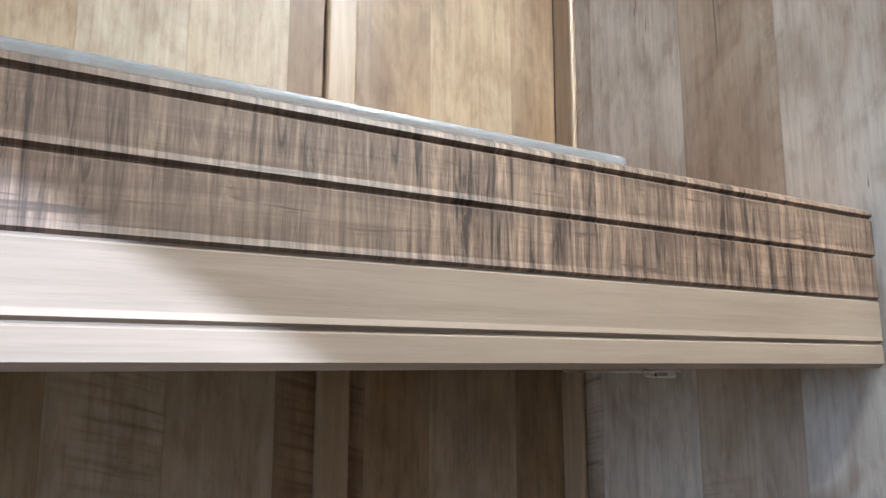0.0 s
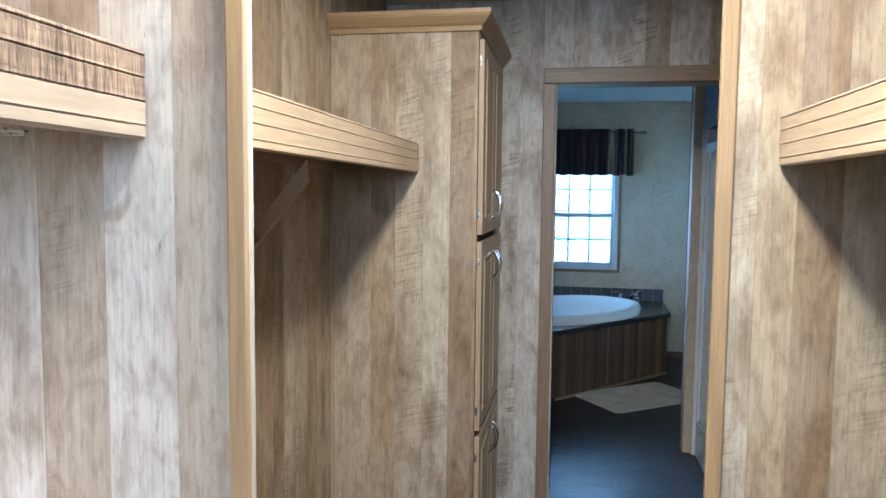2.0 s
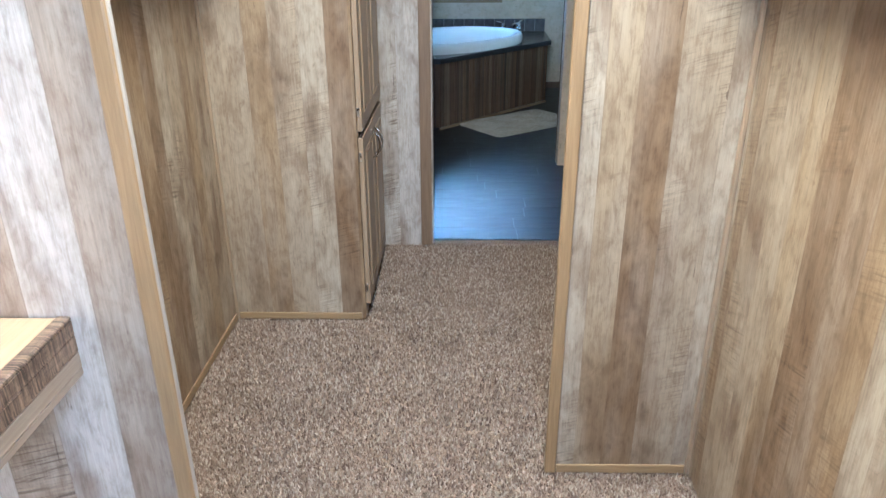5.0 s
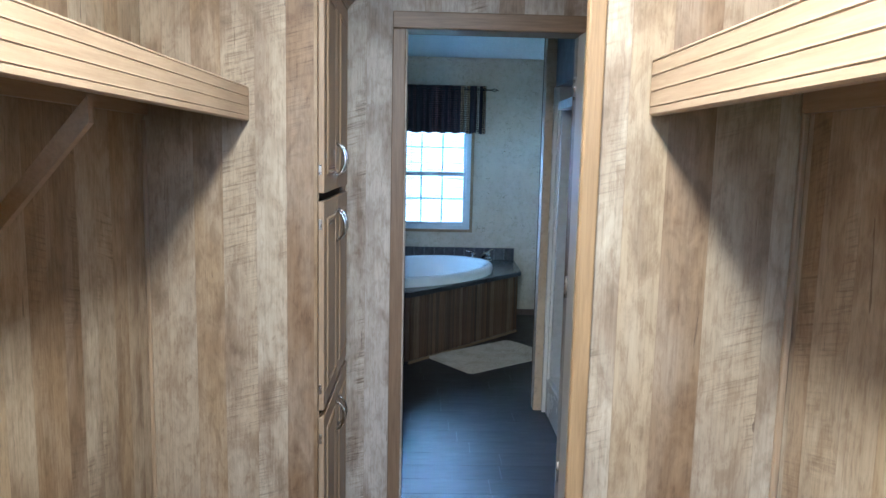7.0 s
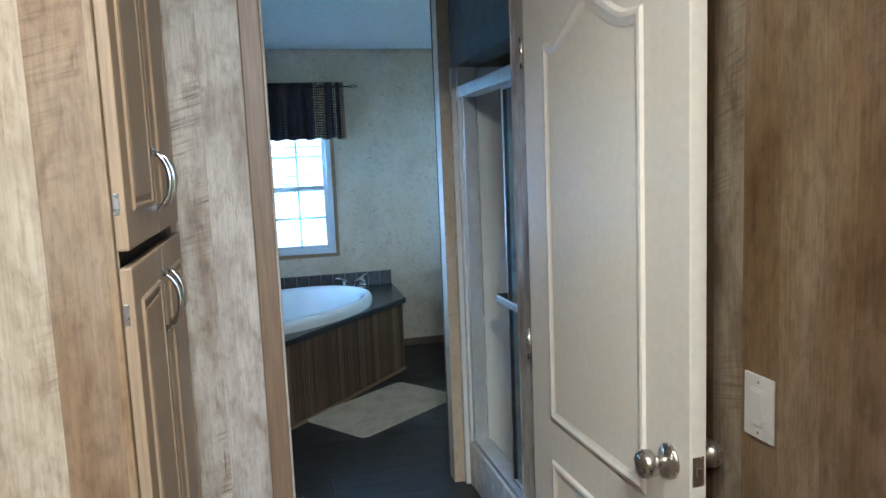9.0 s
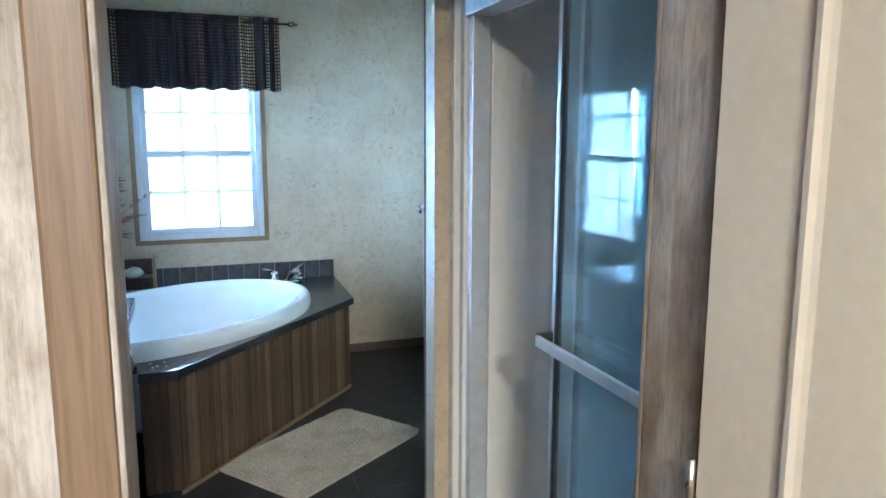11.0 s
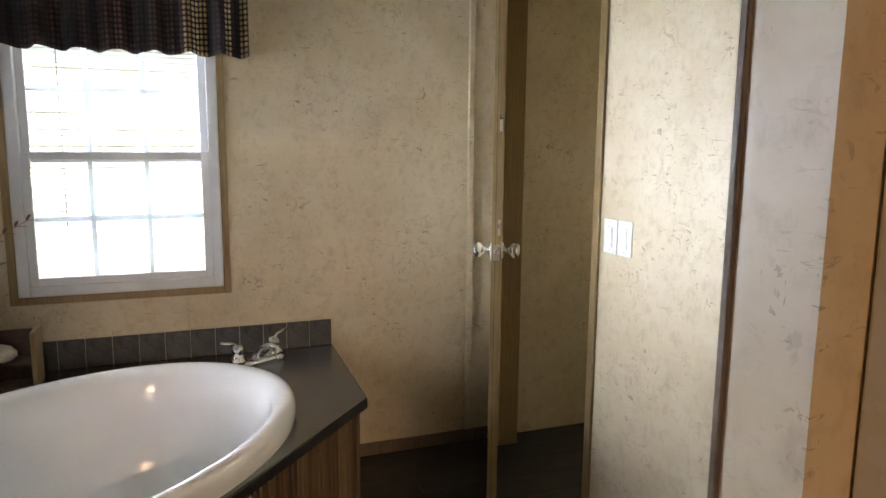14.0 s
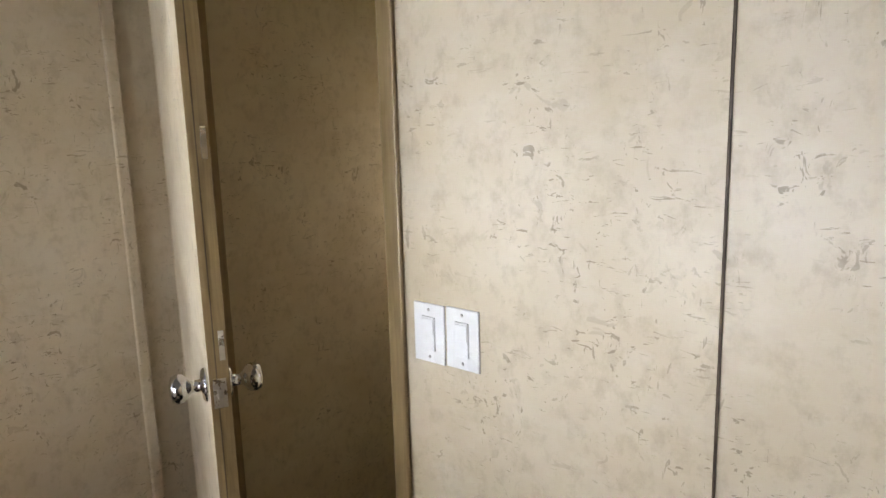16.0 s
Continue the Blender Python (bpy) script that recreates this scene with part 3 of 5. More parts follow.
structure("wall_shower_back", boxes((XE, 4.162, YW - 0.1, YW, -0.1, H2)), PAPER, "wall behind the shower", "wall")


def casing(name, pieces, label):
    t = thing(name, label, "door frame", kind="structure")
    for n, b, mat in pieces:
        part(n, soft_box(*b, r=0.004), mat, t)
    return t


casing("door_frame_closet", [
    ("casing_strip", (XD - 0.014, XD, DY1, DY1 + 0.052, 0, DZ), CASING), ("casing_strip", (XD - 0.014, XD, DY0 - 0.052, DY0, 0, DZ), CASING),
    ("casing_head", (XD - 0.015, XD, DY0 - 0.052, DY1 + 0.052, DZ + 0.001, DZ + 0.066), CASING_Y),
    # pale jambs: daylight glancing off the wood is put into their colour
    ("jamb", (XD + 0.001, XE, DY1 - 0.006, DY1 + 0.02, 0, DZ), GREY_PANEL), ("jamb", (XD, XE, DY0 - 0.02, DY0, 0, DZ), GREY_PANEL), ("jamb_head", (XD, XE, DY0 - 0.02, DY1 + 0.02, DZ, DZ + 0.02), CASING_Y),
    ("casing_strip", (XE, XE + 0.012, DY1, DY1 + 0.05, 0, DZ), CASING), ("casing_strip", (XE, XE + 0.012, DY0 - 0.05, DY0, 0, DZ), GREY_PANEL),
    ("casing_head", (XE, XE + 0.012, DY0 - 0.05, DY1 + 0.05, DZ, DZ + 0.055), CASING_Y)], "oak-coloured wooden frame of the bathroom doorway")
casing("trim_partition_left", [
    ("edge_board", (XL - 0.001, XL + 0.015, 0.186, 0.200, 0, H1), BEAD_GREY), ("corner_bead", (XL - 0.010, XL - 0.0015, 0.184, 0.2115, 0, H1), TRIM)], "oak-coloured trim on the partition's edge")
casing("trim_partition_right", [
    ("edge_board", (XR - 0.001, XR + 0.031, -0.498, -0.478, 0, H1), TRIM), ("corner_bead", (XR - 0.010, XR - 0.0015, -0.506, -0.474, 0, H1), TRIM)], "oak-coloured trim on the partition's edge")
casing("door_frame_toilet", [
    ("casing_strip", (TX0 - 0.048, TX0 - 0.008, YW, YW + 0.012, 0, 2.05), TRIM), ("casing_strip", (TX1 + 0.004, TX1 + 0.046, YW, YW + 0.014, 0, 2.05), TRIM),
    ("casing_head", (TX0 - 0.048, TX1 + 0.046, YW, YW + 0.013, 2.051, 2.10), TRIM), ("jamb", (TX0 - 0.008, TX0 + 0.004, YW - 0.1, YW + 0.002, 0, 2.05), TRIM),
    ("jamb", (TX1 - 0.012, TX1 + 0.004, YW - 0.1, YW + 0.002, 0, 2.05), TRIM), ("strike_plate", (TX0 + 0.004, TX0 + 0.0055, YW - 0.035, YW - 0.008, 0.99, 1.06), NICKEL)], "oak-coloured frame of the toilet room doorway")


def battens(name, specs, mat, label):
    t = thing(name, label, "wall trim", kind="structure")
    for s in specs:
        part("batten", soft_box(*s, r=0.003), mat, t)


battens("trim_far_wall", [(XF - 0.014, XF, -1.742, -1.712, 0.061, H2 - 0.029), (XF - 0.003, XF, -0.49, -0.486, 0.66, 0.83)], PAPER, "flecked vinyl battens over the wall panel joints")
battens("trim_toilet_wall", [(5.292, 5.296, YW, YW + 0.002, 0, H2), (4.253, 4.262, YW, YW + 0.004, 0, H2)], JOINT, "dark joint strip between the wall panels")
battens("trim_shower_end", [(4.246, 4.257, -0.896, -0.884, 0, H2)], JOINT, "thin brown corner strip on the shower's end wall")
battens("trim_closet_corner", [(XR - 0.012, XR, YR, YR + 0.012, 0, H1), (2.078, 2.09, YL - 0.012, YL, 0, 1.63), (XL - 0.008, XL, YL - 0.030, YL, 0, H1), (XB + 0.5, XB + 0.53, YL - 0.008, YL, 0, H1), (0.228, 0.258, YL - 0.007, YL, 0, H1)], CAB_DOOR, "slim wooden corner strips in the closet")
battens("trim_closet_base", [(2.082, 2.0895, 0.14, YL - 0.013, 0, 0.028), (XR - 0.008, XR - 0.0005, YR + 0.013, -0.507, 0, 0.028), (0.52, 2.08, YL - 0.008, YL - 0.0005, 0, 0.028)], TRIM_X, "thin wooden strip along the carpet")
battens("trim_closet_ceiling", [(XD - 0.014, XD, YR2, YL, H1 - 0.03, H1)], TRIM_X, "wooden strip along the ceiling")
battens("baseboard", [(XF - 0.010, XF, YW, -1.09, 0, 0.06), (4.253, TX0 - 0.05, YW, YW + 0.010, 0, 0.06)], VAN_WOOD, "low dark wooden baseboard")
battens("trim_ceiling_bath", [(XF - 0.012, XF, YW, YL, H2 - 0.028, H2), (4.29, XF - 0.012, YW, YW + 0.012, H2 - 0.028, H2), (XE, XF - 0.012, YL - 0.012, YL, H2 - 0.028, H2)], PAPER, "slim strip where wall and ceiling meet")

# ---- windows ----


def window(name, axis, at, a0, a1, z0, z1, label, trim=True, deep=0.0):
    """A sash window with six panes to a sash. axis 'x': set in a wall at x = at, facing -x; axis 'y': in a wall at y = at, facing -y."""
    t = thing(name, label, "window", kind="structure")

    def bx(pname, d0, d1, u0, u1, w0, w1, mat, parent=t, r=0.003):
        if axis == "x":
            bm = soft_box(at + d0, at + d1, u0, u1, w0, w1, r)
        else:
            bm = soft_box(u0, u1, at + d0, at + d1, w0, w1, r)
        return part(pname, bm, mat, parent)

    if trim:
        for pname, u0, u1, w0, w1 in (("trim", a0 - 0.028, a0, z0 - 0.028, z1 + 0.028), ("trim", a1, a1 + 0.028, z0 - 0.028, z1 + 0.028), ("trim", a0, a1, z0 - 0.028, z0), ("trim", a0, a1, z1, z1 + 0.028)):
            bx(pname, -0.012, 0.0, u0, u1, w0, w1, TRIM)
    fr = 0.04
    for u0, u1, w0, w1 in ((a0, a0 + fr, z0, z1), (a1 - fr, a1, z0, z1), (a0 + fr, a1 - fr, z0, z0 + fr), (a0 + fr, a1 - fr, z1 - fr, z1)):
        bx("window_frame", 0.0, 0.10, u0, u1, w0, w1, VINYL)
    mid = (z0 + z1) / 2 - 0.02
    for w0, w1, d in ((z0 + fr, mid + 0.02, 0.010 + deep), (mid - 0.02, z1 - fr, 0.036 + deep)):
        u0, u1, s = a0 + fr, a1 - fr, 0.03
        for v in ((u0, u0 + s, w0, w1), (u1 - s, u1, w0, w1), (u0 + s, u1 - s, w0, w0 + s), (u0 + s, u1 - s, w1 - s, w1)):
            bx("sash", d, d + 0.024, *v, VINYL)
        g0, g1 = u0 + s, u1 - s
        for i in (1, 2):
            c = g0 + (g1 - g0) * i / 3
            bx("muntin", d + 0.006, d + 0.02, c - 0.009, c + 0.009, w0 + s, w1 - s, GRILLE, r=0.001)
        c = (w0 + w1) / 2
        bx("muntin", d + 0.0055, d + 0.0205, g0, g1, c - 0.009, c + 0.009, GRILLE, r=0.001)
        p = bx("pane", d + 0.011, d + 0.015, g0 - 0.005, g1 + 0.005, w0 + s - 0.005, w1 - s + 0.005, GLASS, r=0)
        p.visible_shadow = False
    return t


window("window_1", "x", XF, FW[0], FW[1], FW[2], FW[3], "white vinyl sash window with six-pane grilles")
window("window_2", "y", YL, LW[0], LW[1], LW[2], LW[3], "white vinyl sash window with six-pane grilles", True, 0.036)


def blind(axis, at, a0, a1, z0, z1, tilt, label):
    t = thing("window_blind", label, "blind")
    n = int((z1 - z0) / 0.021)
    bm = bmesh.new()
    w = (a1 - a0) / 2
    for s0, s1 in ((-0.011, 0.0), (0.0, 0.011)):
        h = [0.0016 * (1 - (s / 0.011) ** 2) for s in (s0, s1)]
        vs = [bm.verts.new((-w, s0, h[0])), bm.verts.new((w, s0, h[0])), bm.verts.new((w, s1, h[1])), bm.verts.new((-w, s1, h[1]))]
        bm.faces.new(vs)
    bmesh.ops.solidify(bm, geom=bm.faces[:], thickness=0.0012)
    me = mesh_of("slat", bm, SLAT)
    for i in range(n):
        ob = new("slat", me)
        ob.parent = t
        z = z0 + 0.02 + i * 0.021
        c = (a0 + a1) / 2
        ob.matrix_basis = pose(at, c, z, 0, 0, 90) @ pose(0, 0, 0, tilt, 0, 0) if axis == "x" else pose(c, at, z, tilt, 0, 0)
    for u in (a0 + 0.1, a1 - 0.1):
        bm = bmesh.new()
        p = (at, u) if axis == "x" else (u, at)
        add_tube(bm, [(p[0], p[1], z0), (p[0], p[1], z1)], 0.0009, 5)
        part("ladder_cord", bm, SLAT, t)
    for pname, w0, w1 in (("bottom_rail", z0 - 0.004, z0 + 0.012), ("head_rail", z1, z1 + 0.028)):
        b = (at - 0.012, at + 0.012, a0, a1, w0, w1) if axis == "x" else (a0, a1, at - 0.012, at + 0.012, w0, w1)
        part(pname, soft_box(*b, r=0.003), SLAT, t)
    bm = bmesh.new()
    u = a1 - 0.13 if axis == "x" else a0 + 0.1
    p = (at - 0.018, u) if axis == "x" else (u, at - 0.018)
    add_tube(bm, [(p[0], p[1], z1), (p[0], p[1], z1 - 0.77)], 0.003, 6)
    part("wand", bm, CLEAR_STRIP, t, "clear tilt wand")


blind("x", XF + 0.082, FW[0] + 0.045, FW[1] - 0.045, FW[2] + 0.045, FW[3] - 0.075, 24, "white slatted blind lowered over the far window")
blind("y", YL + 0.024, LW[0] + 0.045, LW[1] - 0.045, LW[2] + 0.045, LW[3] - 0.075, -17, "white slatted blind lowered over the side window")


def valance(axis, at, a0, a1, z0, z1, label):
    t = thing("valance", label, "valance")
    bm = bmesh.new()
    uv = bm.loops.layers.uv.new("UVMap")
    n, rows = 160, 8
    rng = random.Random(int(a0 * 100) + 7)
    phases = [(rng.uniform(5, 9), rng.uniform(0, 6)), (rng.uniform(13, 19), rng.uniform(0, 6))]
    grid = []
    for i in range(n + 1):
        f = i / n
        u = a0 + (a1 - a0) * f
        col = []
        for j in range(rows + 1):
            g = j / rows
            amp = 0.008 + 0.018 * g
            d = amp * (math.sin(phases[0][0] * f * 6.28 + phases[0][1]) + 0.55 * math.sin(phases[1][0] * f * 6.28 + phases[1][1]))
            z = z1 - (z1 - z0) * g - (0.006 * math.sin(phases[0][0] * f * 6.28) if j == rows else 0)
            col.append(bm.verts.new((at + d, u, z) if axis == "x" else (u, at + d, z)))
        grid.append(col)
    for i in range(n):
        for j in range(rows):
            f = bm.faces.new((grid[i][j], grid[i + 1][j], grid[i + 1][j + 1], grid[i][j + 1]))
            f.smooth = True
            for loop, (ii, jj) in zip(f.loops, ((i, j), (i + 1, j), (i + 1, j + 1), (i, j + 1))):
                loop[uv].uv = (ii / n * (a1 - a0) * 1.35, jj / rows * (z1 - z0))
    ob = part("cloth", bm, CLOTH, t, "gathered black cloth with gold dots")
    sol = ob.modifiers.new("thick", "SOLIDIFY")
    sol.thickness = 0.0015
    zr = z1 - 0.035
    bm = bmesh.new()
    e0, e1 = a0 - 0.05, a1 + 0.05
    P = (lambda u, d=0.0, z=zr: (at + d, u, z)) if axis == "x" else (lambda u, d=0.0, z=zr: (u, at + d, z))
    add_tube(bm, [P(e0), P(e1)], 0.006, 10)
    part("rod", bm, ROD_IRON, t, "black iron curtain rod")
    for e, s in ((e0, -1), (e1, 1)):
        bm = bmesh.new()
        for k in range(4):
            a = k * math.pi / 2
            add_tube(bm, [P(e + s * 0.055 * f, 0.016 * math.sin(math.pi * f) * math.cos(a + 2.2 * f), zr + 0.016 * math.sin(math.pi * f) * math.sin(a + 2.2 * f)) for f in [i / 8 for i in range(9)]], 0.0022, 6)
        add_tube(bm, [P(e + s * 0.052), P(e + s * 0.066)], 0.004, 6)
        part("finial", bm, ROD_IRON, t)
    for e in (a0 + 0.02, a1 - 0.02):
        bm = bmesh.new()
        add_tube(bm, [P(e), P(e, (XF if axis == "x" else YL) - at)], 0.005, 8)
        part("bracket", bm, ROD_IRON, t)


valance("x", XF - 0.085, -0.752, 0.232, 1.752, 2.19, "black valance with gold dots over the far window")
valance("y", YL - 0.085, 5.47, 6.55, 1.735, 2.19, "black valance with gold dots over the side window")

# ---- closet shelves ----


def fascia_mesh(length, depth_face, z0, z1, mat):
    """A board with rounded grooves along x, its face towards -y at y = 0."""
    bm = bmesh.new()
    h = z1 - z0
    prof = [(0.018, 0.0), (0.004, 0.0), (0.0, 0.003)]
    for g in (0.15, 0.42, 0.69, 0.94):
        zc = h * g
        prof += [(0.0, zc - 0.0016), (0.0015, zc - 0.0005), (0.0015, zc + 0.0004), (-0.0006, zc + 0.0018), (0.0, zc + 0.0045)]
    prof += [(0.0, h - 0.002), (0.003, h), (0.018, h)]
    a = [bm.verts.new((0, y, z0 + z)) for y, z in prof]
    b = [bm.verts.new((length, y, z0 + z)) for y, z in prof]
    for i in range(len(prof) - 1):
        bm.faces.new((a[i], a[i + 1], b[i + 1], b[i]))
    bm.faces.new((a[-1], a[0], b[0], b[-1]))
    bm.faces.new(a)
    bm.faces.new(b[::-1])
    return bm


def shelf(name, x0, x1, yface, ywall, z0, z1, mat, label, brace=None, rod=False):
    t = thing(name, label, "shelf", group="closet shelves")
    s = 1 if ywall > yface else -1
    ob = part("fascia", fascia_mesh(x1 - x0, 0, z0, z1, mat), mat, t, "grooved wooden fascia board")
    if mat is FASCIA_OLD:
        ob.data.materials.append(FASCIA_PALE)
        for poly in ob.data.polygons:
            if poly.center.z < z0 + 0.42 * (z1 - z0):
                poly.material_index = 1
    ob.matrix_basis = pose(x0, yface, 0) if s > 0 else pose(x1, yface, 0, 0, 0, 180)
    part("shelf_board", soft_box(x0 + 0.002, x1 - 0.002, yface + s * 0.019, ywall - s * 0.002, z1 - 0.020, z1 - 0.001, r=0.002), SHELF_WOOD, t)
    part("cleat", soft_box(x0 + 0.002, x1 - 0.002, ywall - s * 0.02, ywall - s * 0.002, z0 + 0.01, z1 - 0.021, r=0.002), SHELF_WOOD, t)
    if brace is not None:
        bm = bmesh.new()
        ya, yb = yface + s * 0.05, ywall - s * 0.012
        for dx in (0,):
            pts = [(ya, z0 + 0.05), (ya, z0 + 0.002), (yb, z0 - 0.30), (yb, z0 - 0.34), (ya - s * 0.0, z0 - 0.045)]
            lo = [bm.verts.new((brace, y, z)) for y, z in pts]
            hi = [bm.verts.new((brace + 0.02, y, z)) for y, z in pts]
            bm.faces.new(lo)
            bm.faces.new(hi[::-1])
            for i in range(5):
                bm.faces.new((lo[i], lo[(i + 1) % 5], hi[(i + 1) % 5], hi[i]))
        part("brace", bm, SHELF_WOOD, t, "slanting wooden brace")
    if rod:
        bm = bmesh.new()
        yr = yface + s * 0.09
        add_tube(bm, [(x0 + 0.004, yr, z0 + 0.006), (x1 - 0.004, yr, z0 + 0.006)], 0.014, 14)
        part("hanging_rod", bm, NICKEL, t, "metal hanging rod")
    return t


shelf("closet_shelf", XB + 0.002, XL - 0.002, 0.317, YL, 1.626, 1.731, FASCIA_OLD, "upper closet shelf with rough-sawn grooved fascia", None, False)
shelf("closet_shelf", XB + 0.002, XL - 0.002, 0.317, YL, 0.790, 0.887, FASCIA_OLD, "lower closet shelf with rough-sawn grooved fascia", None, False)
shelf("closet_shelf", XL + 0.016, 2.086, 0.324, YL, 1.634, 1.733, FASCIA, "closet shelf with grooved tan fascia over the bay", 1.18)
shelf("closet_shelf", XB + 0.002, XR - 0.014, -0.587, YR, 1.624, 1.722, FASCIA, "closet shelf with grooved tan fascia over the bay", None)


def strip_on_shelf():
    for dy, h in ((0.0, 0.012), (0.013, 0.010), (0.026, 0.009), (0.039, 0.008)):
        bm = soft_box(-0.75, 0.297, 0.336 + dy, 0.346 + dy, 1.731, 1.731 + h, r=0.003)
        single("plastic_strip", bm, CLEAR_STRIP, "long clear plastic strip lying on the shelf", "plastic strip", "plastic strips")
    t = thing("shelf_clip", "small metal clip fixed under the shelf", "clip")
    part("plate", soft_box(0.30, 0.37, 0.37, 0.40, 1.6235, 1.6258, r=0.0008), NICKEL, t)
    part("catch", soft_box(0.362, 0.37, 0.375, 0.395, 1.620, 1.6235, r=0.001), NICKEL, t)


strip_on_shelf()

# ---- linen cabinet ----
CX0, CX1, CY = 2.09, XD - 0.002, 0.125


def raised_door(x0, x1, z0, z1, yf, thick, mat, parent, handle=None, arch=False):
    """A framed cabinet door facing -y, its face at y = yf; handle 'l' or 'r', ('low' or 'high')."""
    d = part("door", soft_box(x0, x1, yf, yf + thick, z0, z1, r=0.003), mat, parent)
    fw = min(0.055, (x1 - x0) * 0.24)
    bm = bmesh.new()
    # recess shown as a moulded ring and a raised field
    a0, a1, b0, b1 = x0 + fw, x1 - fw, z0 + fw, z1 - fw
    prof = [(0.0, 0.0), (0.004, -0.004), (0.009, -0.0045), (0.013, -0.001)]
    rings = []
    for off, dy in prof:
        rings.append([bm.verts.new((x, yf + dy - 0.0002, z)) for x, z in ((a0 + off, b0 + off), (a1 - off, b0 + off), (a1 - off, b1 - off), (a0 + off, b1 - off))])
    for p, q in zip(rings, rings[1:]):
        for i in range(4):
            bm.faces.new((p[i], p[(i + 1) % 4], q[(i + 1) % 4], q[i]))
    part("moulding", bm, mat, d)
    part("panel", soft_box(a0 + 0.02, a1 - 0.02, yf - 0.004, yf + 0.002, b0 + 0.02, b1 - 0.02, r=0.0035), mat, d)
    if handle:
        side, level = handle
        hx = x1 - fw * 0.5 if side == "r" else x0 + fw * 0.5
        hz = z0 + 0.10 if level == "low" else z1 - 0.10
        bow_handle(hx, yf, hz, d)
    return d


def bow_handle(hx, yf, hz, parent, flat=False):
    bm = bmesh.new()
    pts = []
    for i in range(15):
        f = i / 14 * 2 - 1
        pts.append((f * 0.052, -0.028 * (1 - f * f) ** 0.6 - 0.003, 0.0))
    rad = [0.0042 + 0.0022 * (1 - abs(i / 14 * 2 - 1)) for i in range(15)]
    add_tube(bm, [(hx + p[0], yf + p[1], hz) if flat else (hx, yf + p[1], hz + p[0]) for p in pts], rad, 8)
    for s in (-1, 1):
        c = (hx + s * 0.052, yf - 0.003, hz) if flat else (hx, yf - 0.003, hz + s * 0.052)
        add_box(bm, c[0] - 0.006, c[0] + 0.006, c[1] - 0.002, c[1] + 0.003, c[2] - 0.006, c[2] + 0.006)
    part("handle", bm, CHROME, parent, "bowed chrome handle")


def linen_cabinet():
    t = thing("linen_cabinet", "tall built-in linen cabinet with pale wooden doors", "cabinet", (0, 0, 0))
    part("side_panel", soft_box(CX0, CX0 + 0.02, CY, YL - 0.001, 0, 2.12, r=0.0015), WOOD_PANEL, t)
    # solid block; its dark colour stands for the shade inside the cabinet
    part("body", boxes((CX0 + 0.02, CX1, CY + 0.012, YL - 0.001, 0.0, 2.12)), GAP_SHADE, t)
    for s in ((CX0 + 0.0205, CX0 + 0.03, CY - 0.001, CY + 0.0115, 0.0, 2.12), (2.735, CX1, CY - 0.001, CY + 0.0115, 0.0, 2.12)):
        part("stile", soft_box(*s, r=0.001), CAB_DOOR, t)
    for z0, z1 in ((0.0, 0.055), (2.09, 2.12)):
        part("rail", soft_box(CX0 + 0.031, 2.734, CY, CY + 0.0115, z0, z1, r=0.001), CAB_DOOR, t)
    mid = 2.417
    yf = CY - 0.019
    for z0, z1, level in ((1.425, 2.075, "low"), (0.745, 1.400, "high"), (0.06, 0.722, "high")):
        for x0, x1, side in ((CX0 + 0.012, mid - 0.003, "r"), (mid + 0.003, 2.732, "l")):
            d = raised_door(x0, x1, z0, z1, yf, 0.0185, CAB_DOOR, t, (side, level))
            hx = x0 + 0.002 if side == "r" else x1 - 0.008
            for hz in (z0 + 0.07, z1 - 0.07):
                part("hinge", soft_box(hx - 0.003, hx + 0.003, yf + 0.008, yf + 0.017, hz - 0.016, hz + 0.016, r=0.001), NICKEL, d)
    # crown moulding, mitred round two sides
    bm = bmesh.new()
    prof = [(0.0, 2.10), (0.008, 2.10), (0.012, 2.115), (0.022, 2.122), (0.04, 2.142), (0.044, 2.150), (0.044, 2.163), (0.0, 2.163)]
    path = [((CX0, YL - 0.002), (-1, 0)), ((CX0, CY), (-1, -1)), ((CX1, CY), (0, -1))]
    rows = [[bm.verts.new((p[0] + n[0] * o, p[1] + n[1] * o, z)) for o, z in prof] for p, n in path]
    for r0, r1 in zip(rows, rows[1:]):
        for i in range(len(prof)):
            j = (i + 1) % len(prof)
            bm.faces.new((r0[i], r0[j], r1[j], r1[i]))
    bm.faces.new(rows[0])
    bm.faces.new(rows[-1][::-1])
    part("crown", bm, TRIM_X, t, "oak crown moulding")


linen_cabinet()

# ---- the bathroom door ----


def knob_set(parent, c, axis_m, mat):
    bm = bmesh.new()
    add_lathe(bm, [(0.001, 0.0), (0.032, 0.0), (0.033, 0.004), (0.028, 0.009), (0.012, 0.012), (0.011, 0.028), (0.016, 0.034), (0.026, 0.042), (0.028, 0.054), (0.024, 0.064), (0.010, 0.068), (0.001, 0.0685)], seg=28, m=axis_m)
    ob = part("knob", bm, mat, parent, "satin nickel knob")
    return ob


